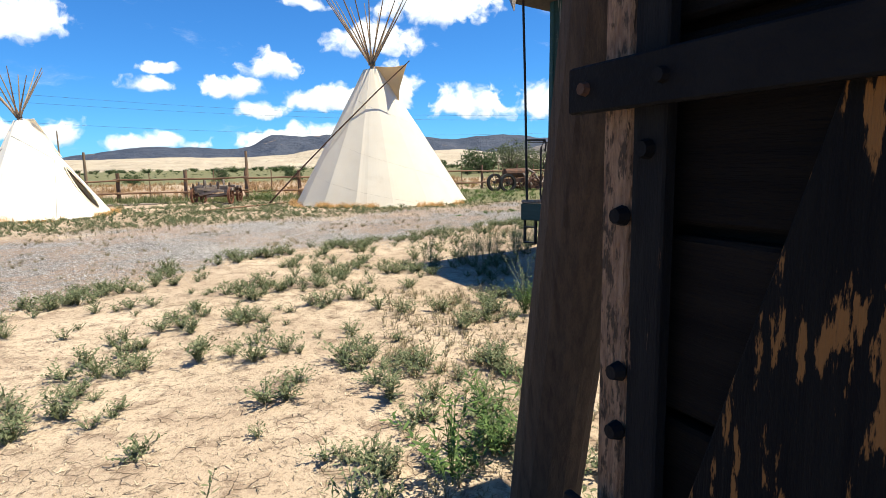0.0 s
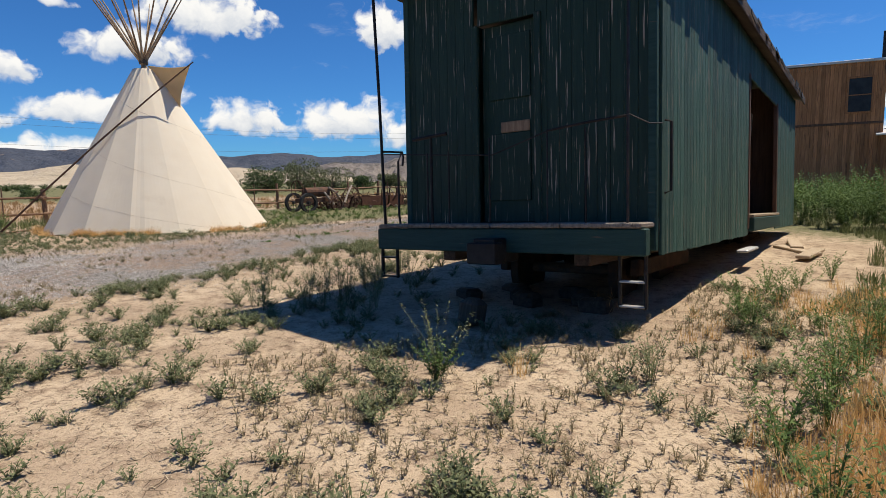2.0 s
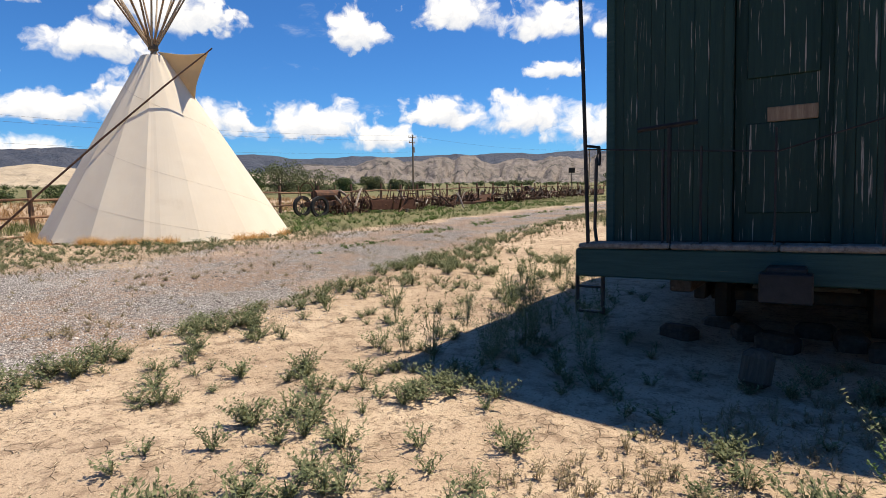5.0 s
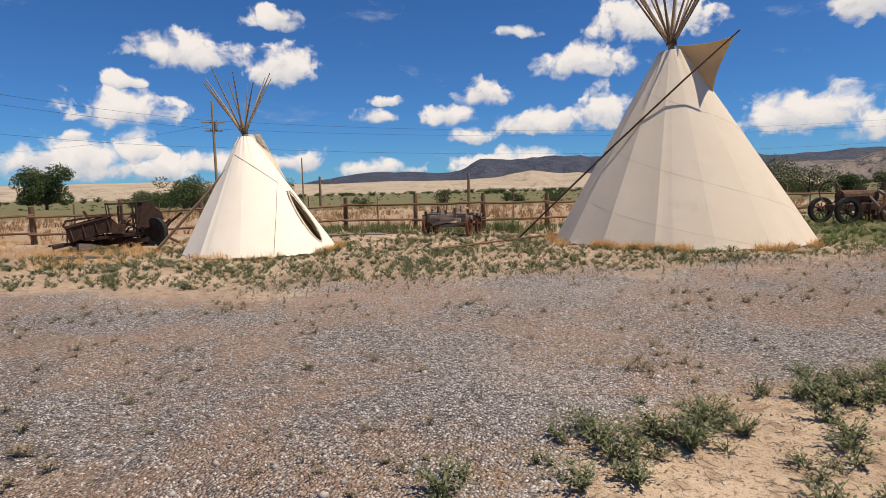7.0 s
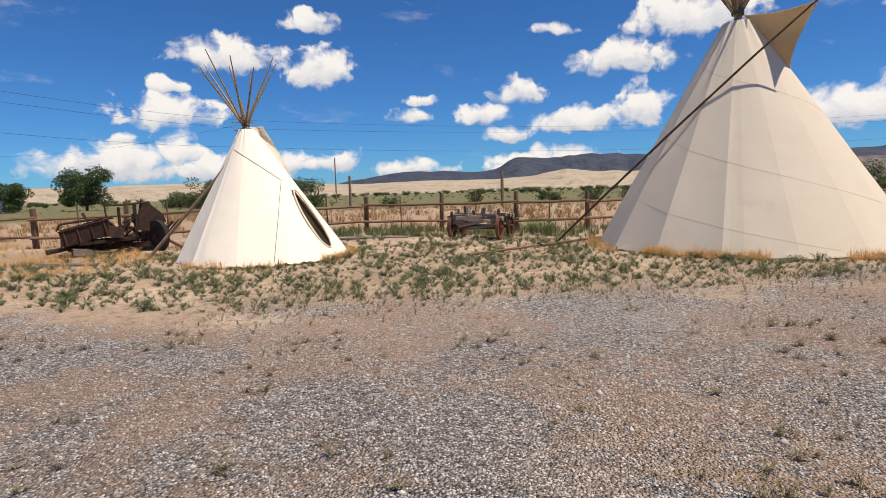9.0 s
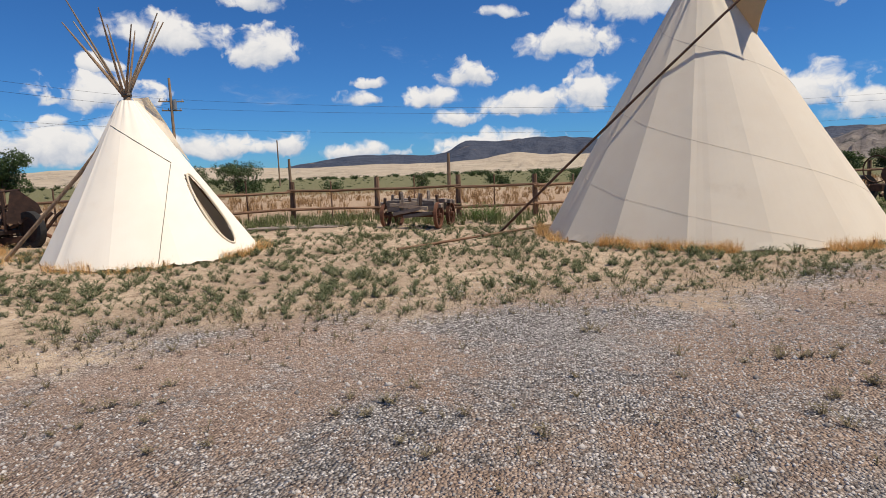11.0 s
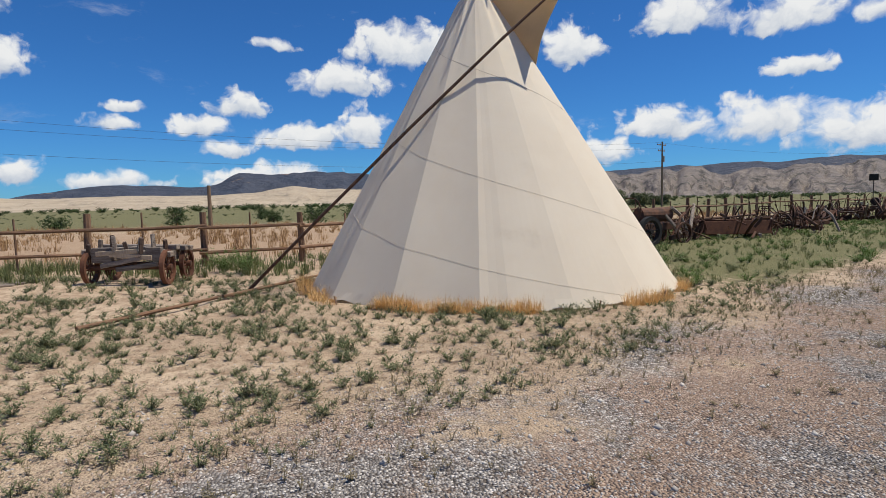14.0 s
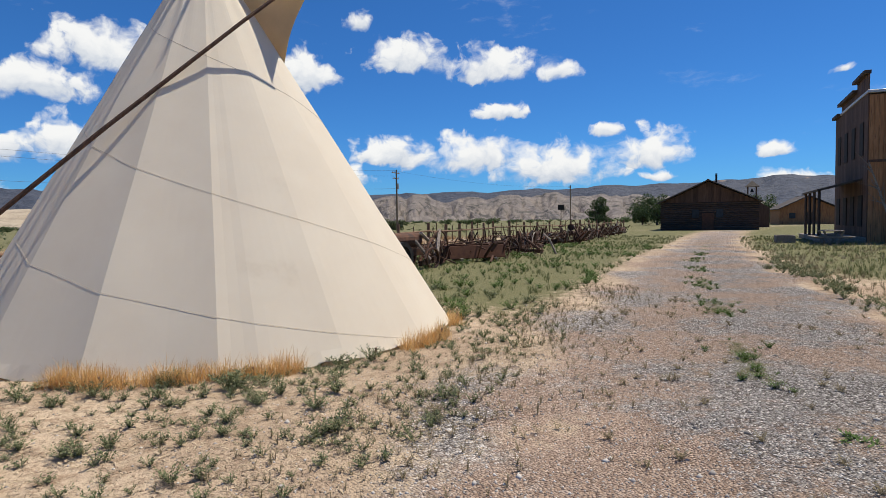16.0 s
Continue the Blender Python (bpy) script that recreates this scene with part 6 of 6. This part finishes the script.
def make_tractor_gear(x, y, turn):
    root = thing("old_tractor", pose(x, y, 0, 0, 0, turn), "rusty tractor chassis with dark wheels and a tank", "farm machine", "old implements")
    for px, py, r in ((-0.7, -0.65, 0.48), (-0.7, 0.65, 0.48)):
        add_wheel(root, (px, py, r), (0, 1, 0), r, 10, 0.12, 0.16, tyre, "dark heavy wheel")
    for px, py, r in ((1.1, -0.5, 0.36), (1.1, 0.5, 0.36)):
        add_wheel(root, (px, py, r), (0, 1, 0), r, 10, 0.05, 0.10)
    part("chassis", Solid().box((0.2, 0, 0.58), (2.2, 0.42, 0.22)), rust, root)
    part("tank", Solid().tube([(-0.5, 0, 0.98), (0.9, 0, 0.98)], 0.24, 14), rust, root, "round rusty tank")
    part("hoop", Solid().ring((-0.9, 0, 1.15), (1, 0.2, 0), 0.42, 0.03, 0.03), rust, root, "thin iron hoop")
    part("rod", Solid().tube([(1.0, -0.3, 0.6), (2.2, -0.7, 0.12)], 0.025, 6).tube([(1.0, 0.2, 0.7), (2.0, 0.2, 0.3)], 0.025, 6), rust, root)


make_tractor_gear(7.2, 30.9, 20)
make_rake(9.2, 33.2, 25)
make_grader(11.6, 32.6, -12, 2.4, rust_red, "low rusty red drag blade with levers")
make_plow(10.8, 34.0, 20, 1)
make_plow(13.6, 33.6, 40, 2)
make_rake(14.8, 35.2, 60, 0.55)
make_plow(16.6, 36.4, 10, 3)
make_grader(22.6, 40.4, 38, 5.2, rust, "long dark rusty trough full of scrap iron")
make_plow(21.6, 41.4, 30, 2)
make_plow(24.4, 41.0, 70, 4)
make_rake(26.0, 41.6, 35, 0.6)
make_plow(27.8, 43.4, 15, 3)
make_tractor_gear(30.5, 45.0, 40)
make_plow(33.4, 46.6, 20, 5)
make_rake(36.5, 48.4, 30)
make_plow(40.0, 50.4, 60, 2)
make_plow(44.0, 52.4, 20, 3)
make_grader(48.5, 54.5, 30, 3.6, rust, "rusty trough beside the fence")


# ---- timbers lying about ----
def lying(name, a, b, r, material, label, category="timber"):
    a, b = Vector(a), Vector(b)
    m = Matrix.Translation(a) @ (b - a).to_track_quat("X", "Z").to_matrix().to_4x4()
    inv = m.inverted()
    mid = a.lerp(b, 0.5)
    ob = lay(part(name, Solid().tube([inv @ a, inv @ mid, inv @ b], [r, r * 0.95, r * 0.7], 9, 0.05), material), m)
    tagged(ob, label, category)


lying("pole_on_ground", (-6.1, 21.1, 0.06), (-4.6, 23.7, 0.05), 0.032, fence_wood, "long grey pole lying among the weeds")
lying("pole_on_ground", (-4.75, 23.3, 0.06), (-3.2, 26.0, 0.05), 0.032, fence_wood, "long grey pole lying beside the tipi")
lying("pole_on_ground", (-16.0, 18.6, 0.05), (-14.6, 18.9, 0.05), 0.06, grey_wood, "short grey pole lying in straw")
for k in range(4):
    ob = part("plank_on_ground", Solid().box((0, 0, 0.03), (2.9, 0.16, 0.05)), grey_wood)
    ob.matrix_basis = pose(-11.0 + 0.1 * k, 26.2 + 0.22 * k, 0, 0, 0, 12 + 2 * k)
    tagged(ob, "long weathered plank lying before the fence", "plank", "planks by the fence")
for k, (x, y, a) in enumerate(((10.6, 8.5, 60), (10.2, 8.0, 20), (11.2, 8.9, 35))):
    ob = part("plank_on_ground", Solid().box((0, 0, 0.05), (1.3, 0.22, 0.06)), pole_pale)
    ob.matrix_basis = pose(x, y, 0.02 * k, 0, 0, a)
    tagged(ob, "short pale plank lying beside the caboose", "plank", "planks by the caboose")
ob = part("stone_block", Solid().box((0, 0, 0.13), (0.3, 0.22, 0.28), ch=0.05), bark)
ob.matrix_basis = pose(2.55, 7.0, -0.02, 6, 8, 30)
tagged(ob, "grey rough stone block in the shade", "stone")
pump = thing("hydrant", pose(14.2, 8.2, 0), "small dark iron yard hydrant in the weeds", "hydrant")
part("pipe", Solid().tube([(0, 0, 0), (0, 0, 0.85)], 0.04, 8), iron, pump)
part("head", Solid().box((0.03, 0, 0.9), (0.2, 0.1, 0.14), ch=0.03), iron, pump)
part("handle", Solid().tube([(0, 0, 0.95), (-0.2, 0, 1.05)], 0.015, 6), iron, pump)


# ---- power line ----
def make_power_pole(x, y, turn, h=10.0, arms=2, drop=0.5, label="tall brown wooden power pole with crossarms"):
    root = thing("power_pole", pose(x, y, 0, 0, 0, turn), label, "power pole", "power line")
    part("pole", Solid().tube([(0, 0, 0), (0, 0, h * 0.5), (0, 0, h)], [0.17, 0.15, 0.12], 9), pole_wood, root)
    for k in range(arms):
        z = h - drop - 0.9 * k
        arm = part("crossarm", Solid().box((0, 0.13, z), (2.4 - 0.5 * k, 0.10, 0.13)), pole_wood, root)
        for q in (-1.05, -0.4, 0.4, 1.05):
            part("insulator", Solid().tube([(q * (1 - 0.2 * k), 0.13, z + 0.06), (q * (1 - 0.2 * k), 0.13, z + 0.24)], [0.05, 0.035], 7), stone_mat, arm)
    if arms == 2:
        part("transformer", Solid().tube([(0.3, 0, h - 3.1), (0.3, 0, h - 2.2)], 0.22, 12), grey_tin, root, "grey drum transformer")


make_power_pole(-42.2, 63.4, 30, 12.0, 2, 2.3)
make_power_pole(45.7, 96.5, 30, 10.0)
make_power_pole(100, 109, 30, 9.5)
make_power_pole(-42.5, 10, 80, 10.5)
for x, y, h in ((-62.2, 122.9, 9.5), (-31, 66, 3.5), (-13, 60, 3.2)):
    make_power_pole(x, y, 10, h, 0, 0.5, "thin bare wooden pole in the field")


def make_wire(a, b, sag):
    a, b = Vector(a), Vector(b)
    pts = [a.lerp(b, k / 24) - Vector((0, 0, 4 * sag * (k / 24) * (1 - k / 24))) for k in range(25)]
    tagged(part("power_wire", Solid().tube(pts, 0.010, 4), iron), "dark overhead wire slung between poles", "wire", "power line")


for z, s in ((9.9, 1.6), (9.0, 1.3), (7.0, 1.4)):
    make_wire((-42.2, 63.4, z), (45.7, 96.5, z), s)
    make_wire((-42.5, 10, z + 0.3), (-42.2, 63.4, z), s * 0.6)
make_wire((45.7, 96.5, 9.8), (100, 109, 9.3), 1.0)
make_wire((-95, 75, 9.0), (-42.2, 63.4, 9.5), 0.8)


# ---- trees and bushes ----
def make_tree(x, y, h, spread, trunk_h, leaves, material, label, seed, leaf_size=0.35, name="tree"):
    g = np.random.default_rng(seed)
    root = thing(name, pose(x, y, 0), label, "tree" if name == "tree" else "bush")
    s = Solid()
    s.tube([(0, 0, -0.1), (0.05 * h * 0.3, 0, h * 0.3), (0.0, 0.05, h * 0.62)], [0.035 * h, 0.026 * h, 0.010 * h], 8, 0.06)
    centres = []
    full = name == "shrub" or trunk_h < 1.0
    low = 0.02 if full else 0.2
    for k in range(26 if full else 14):
        a, f = g.uniform(0, 6.283), g.uniform(0.25, 1.0)
        tip = Vector((math.cos(a) * spread * f * 0.75, math.sin(a) * spread * f * 0.75, trunk_h + (h - trunk_h) * g.uniform(low, 0.75 if name == "shrub" else 0.92)))
        base = Vector((0, 0, trunk_h * g.uniform(0.6, 1.2)))
        s.tube([base, base.lerp(tip, 0.5) + Vector((0, 0, 0.06 * h)), tip], [0.014 * h, 0.009 * h, 0.003 * h], 6)
        centres.append((tip, spread * (g.uniform(0.24, 0.42) if name == "shrub" else g.uniform(0.28, 0.46))))
    part("trunk", s, bark, root)
    v, f = [], []
    for k in range(leaves):
        c, r = centres[g.integers(len(centres))]
        d = g.normal(0, 1, 3)
        d /= np.linalg.norm(d)
        p = np.array(c) + d * r * g.uniform(0.45, 1.05) ** 0.6 * np.array([1, 1, 0.8])
        if p[2] < 0.1:
            continue
        a = g.normal(0, 1, 3)
        a /= np.linalg.norm(a)
        b = np.cross(a, d + g.normal(0, 0.4, 3))
        b /= max(np.linalg.norm(b), 1e-6)
        q = leaf_size * g.uniform(0.5, 1.2)
        i = len(v)
        v += [p - a * q / 2, p + b * q * 0.35, p + a * q / 2, p - b * q * 0.35]
        f.append((i, i + 1, i + 2, i + 3))
    part("crown", big_mesh("crown", np.array(v), np.array(f), material), material, root)


make_tree(-92, 87, 7.3, 4.6, 0.9, 11000, tree_leaf, "round dark green tree beyond the field", 1, 0.36)
make_tree(-104, 83, 5.2, 3.2, 0.6, 6000, tree_leaf, "small dark green tree beyond the field", 2, 0.34)
for k, (x, y, h, w) in enumerate(((-48.5, 66, 4.6, 3.2), (-44.5, 68, 3.6, 3.0), (-39.5, 70, 4.0, 3.2), (-60, 84, 3.4, 3.0), (-66, 84, 2.8, 3.0), (-73, 88, 3.0, 3.0))):
    make_tree(x, y, h, w, 0.2, 5200, tree_leaf_pale if k % 2 else tree_leaf, "leafy green shrub beyond the fence", 10 + k, 0.21, "shrub")
for k, (x, y, h, w) in enumerate(((16, 92, 3.6, 4.2), (22, 95, 5.0, 4.6), (28, 97, 3.6, 4.0), (36, 104, 3.4, 4.0), (41, 104, 3.8, 4.2), (47, 106, 3.0, 3.8), (9, 92, 3.0, 3.6), (54, 112, 2.6, 3.8))):
    make_tree(x, y, h * (1.15 if k < 3 else 0.8), w * (1.0 if k < 3 else 0.6), 0.2, 5200, tree_leaf_pale if k % 3 else tree_leaf, "leafy green tree beyond the field", 30 + k, 0.26, "shrub")
for k, (x, y, h, w) in enumerate(((105, 105, 7.0, 4.0), (112, 98, 6.0, 5.0), (106, 90, 7.0, 5.0), (118, 92, 6.5, 4.5), (140, 84, 7.0, 6.0))):
    make_tree(x, y, h * 0.92, w * 0.72, 0.8, 5200, tree_leaf, "dark green tree behind the barn", 50 + k, 0.34)
make_tree(30.5, 9.2, 6.6, 3.2, 2.2, 15000, tree_leaf_bright, "pale green cottonwood rising behind the slatted shed", 60, 0.22)
for k, (x, y) in enumerate(((-9, 66), (-2, 70), (-16, 62), (-24, 60), (-5, 58), (5, 80), (12, 78), (-12, 80))):
    make_tree(x, y, 1.2 + 0.35 * (k % 3), 1.1, 0.2, 1800, tree_leaf, "rounded dark sagebrush in the field", 70 + k, 0.12, "shrub")
scatter("far_scrub", [weed_proto(30, 0.42, 0.7, 0.09, 0.045, 16, 300 + k) for k in range(3)], [(float(a), float(b)) for a, b in zip(rng.uniform(-160, 160, 700), rng.uniform(70, 260, 700))], tree_leaf_pale, "distant low scrub on the plain", "scrub", (0.4, 1.0))
scatter("far_scrub", [weed_proto(44, 1.2, 1.6, 0.20, 0.11, 22, 310 + k) for k in range(3)], [(float(d * math.sin(a)), float(d * math.cos(a))) for a, d in zip(rng.uniform(-1.0, 1.3, 500), rng.uniform(200, 520, 500))], tree_leaf, "distant dark trees on the plain", "scrub", (0.7, 2.2))


# ---- far buildings and small things along the street ----
def make_far_street():
    bell = thing("bell_tower", pose(82.4, 57.9, 0, 0, 0, -60), "small wooden chapel with an open belfry", "chapel")
    part("wall", Solid().prism([(-2.2, 0), (2.2, 0), (2.2, 2.8), (0, 4.2), (-2.2, 2.8)], 0, 6), dark_upright, bell)
    part("belfry", Solid().box((-0.55, 0.6, 5.0), (0.14, 0.14, 1.8)).box((0.55, 0.6, 5.0), (0.14, 0.14, 1.8)).box((-0.55, 1.6, 5.0), (0.14, 0.14, 1.8)).box((0.55, 1.6, 5.0), (0.14, 0.14, 1.8)).box((0, 1.1, 4.2), (1.4, 1.3, 0.5)), dark_upright, bell, "open belfry frame")
    part("belfry_roof", Solid().add([(-0.95, 0.15, 5.9), (0.95, 0.15, 5.9), (0.95, 2.05, 5.9), (-0.95, 2.05, 5.9), (0, 1.1, 6.8)], [(3, 2, 1, 0), (0, 1, 4), (1, 2, 4), (2, 3, 4), (3, 0, 4)]), shingle, bell)
    part("bell", Solid().tube([(0, 1.1, 5.1), (0, 1.1, 5.3), (0, 1.1, 5.6)], [0.3, 0.2, 0.08], 10), iron, bell)
    house = thing("far_house", pose(108, 66, 0, 0, 0, -55), "low tan house with a shingled gable roof", "house")
    part("wall", Solid().prism([(0, 0), (9, 0), (9, 2.8), (4.5, 5.0), (0, 2.8)], 0, 9), brown_board, house)
    for s in (-1, 1):
        part("roof", Solid().box((4.5 + s * 2.4, 4.4, 4.0), (5.6, 10.4, 0.15), pose(0, 0, 0, 0, s * 26, 0)), shingle, house)
    part("door", Solid().box((4.6, -0.06, 1.1), (1.2, 0.08, 2.1)), dark_upright, house)
    part("window", Solid().box((2.0, -0.06, 1.6), (1.0, 0.08, 1.0)), glass, house)
    shed = thing("green_roof_shed", pose(-120, 78, 0, 0, 0, -36), "low grey shed with a green metal roof", "shed")
    part("wall", Solid().prism([(0, 0), (11, 0), (11, 2.4), (5.5, 3.6), (0, 2.4)], 0, 12), grey_tin, shed)
    for s in (-1, 1):
        part("roof", Solid().box((5.5 + s * 2.85, 6.0, 3.12), (6.0, 13.0, 0.12), pose(0, 0, 0, 0, s * 12.3, 0)), green_roof, shed)
    table = thing("picnic_table", pose(32.6, 28.4, 0, 0, 0, 30), "grey wooden picnic table with benches", "table")
    for k in range(4):
        part("top_board", Solid().box((0, -0.33 + 0.22 * k, 0.76), (2.0, 0.2, 0.05)), grey_wood, table)
    for s in (-0.8, 0.8):
        part("bench", Solid().box((0, s, 0.45), (2.0, 0.26, 0.05)), grey_wood, table)
        part("leg_frame", Solid().box((s, 0, 0.42), (0.09, 1.7, 0.1)).box((s, -0.28, 0.38), (0.08, 0.1, 0.82), pose(0, 0, 0, 24, 0, 0)).box((s, 0.28, 0.38), (0.08, 0.1, 0.82), pose(0, 0, 0, -24, 0, 0)), grey_wood, table)
    crate = thing("wooden_crate", pose(34.0, 31.4, 0, 0, 0, 30), "low wooden planter box beside the drive", "planter")
    for s in (-1, 1):
        part("side", Solid().box((0, s * 0.45, 0.22), (1.6, 0.06, 0.44)), grey_wood, crate)
        part("end", Solid().box((s * 0.8, 0, 0.22), (0.06, 0.9, 0.44)), grey_wood, crate)
    part("soil", Solid().box((0, 0, 0.18), (1.5, 0.82, 0.32)), bark, crate)
    snag = thing("dead_branch", pose(35.2, 26.9, 0), "bare grey dead branch leaning against the store", "branch")
    g = random.Random(4)
    part("stem", Solid().tube([(0.6, -0.6, 0), (0.0, 0.0, 2.2), (-0.6, 0.5, 4.4)], [0.09, 0.06, 0.03], 7, 0.08), grey_wood, snag)
    for k in range(16):
        b = Vector((0.6, -0.6, 0)).lerp(Vector((-0.6, 0.5, 4.4)), g.uniform(0.4, 1))
        part("twig", Solid().tube([b, b + Vector((g.uniform(-0.9, 0.6), g.uniform(-0.5, 0.9), g.uniform(0.2, 1.0)))], [0.025, 0.006], 5), grey_wood, snag)
    sign = thing("square_sign", pose(77.5, 90.6, 0, 0, 0, -35), "small dark square sign on a thin post", "sign")
    part("post", Solid().tube([(0, 0, 0), (0, 0, 3.4)], 0.06, 6), iron, sign)
    part("board", Solid().box((0, -0.06, 3.8), (1.2, 0.08, 1.0)), dark_inside, sign)


green_roof = surface("green_roof", (0.03, 0.12, 0.08), (0.05, 0.16, 0.11), 1.0, rough=0.6)
make_far_street()


# ---- heaps of scrap iron between the machines ----
def make_scrap(x, y, turn, seed):
    g = random.Random(seed)
    root = thing("scrap_heap", pose(x, y, 0, 0, 0, turn), "tangled heap of rusty rods, beams and wheel hoops", "scrap", "old implements")
    for k in range(24):
        a = Vector((g.uniform(-1.6, 1.6), g.uniform(-0.7, 0.7), g.uniform(0.02, 0.40)))
        b = a + Vector((g.uniform(-1.1, 1.1), g.uniform(-0.5, 0.5), g.uniform(-0.1, 0.95)))
        b.z = max(b.z, 0.04)
        mid = a.lerp(b, 0.5) + Vector((0, 0, g.uniform(0, 0.2)))
        part("rod", Solid().tube([a, mid, b], g.choice((0.018, 0.028, 0.045, 0.06)), 6), g.choice((rust, rust, dark_rust, rust_red, grey_wood)), root)
    for k in range(3):
        c = (g.uniform(-1, 1), g.uniform(-0.4, 0.4), 0.38)
        part("hoop", Solid().ring(c, (g.uniform(-0.5, 0.5), 1, g.uniform(-0.2, 0.2)), g.uniform(0.28, 0.38), 0.035, 0.05), rust, root)
    part("beam", Solid().box((0, -0.3, 0.2), (2.4, 0.12, 0.16), pose(0, 0, 0, 0, g.uniform(-6, 6), g.uniform(-12, 12))), rust, root)


for k, (x, y) in enumerate(((-17.3, 22.0), (8.6, 31.8), (12.4, 33.4), (15.6, 34.2), (18.8, 37.4), (20.6, 39.0), (23.8, 41.6), (25.2, 40.4), (28.8, 42.6), (31.8, 44.4), (35.0, 46.8), (38.4, 48.8), (42.0, 50.8), (46.0, 53.0))):
    make_scrap(x, y, 25 + 20 * (k % 4), 500 + k)
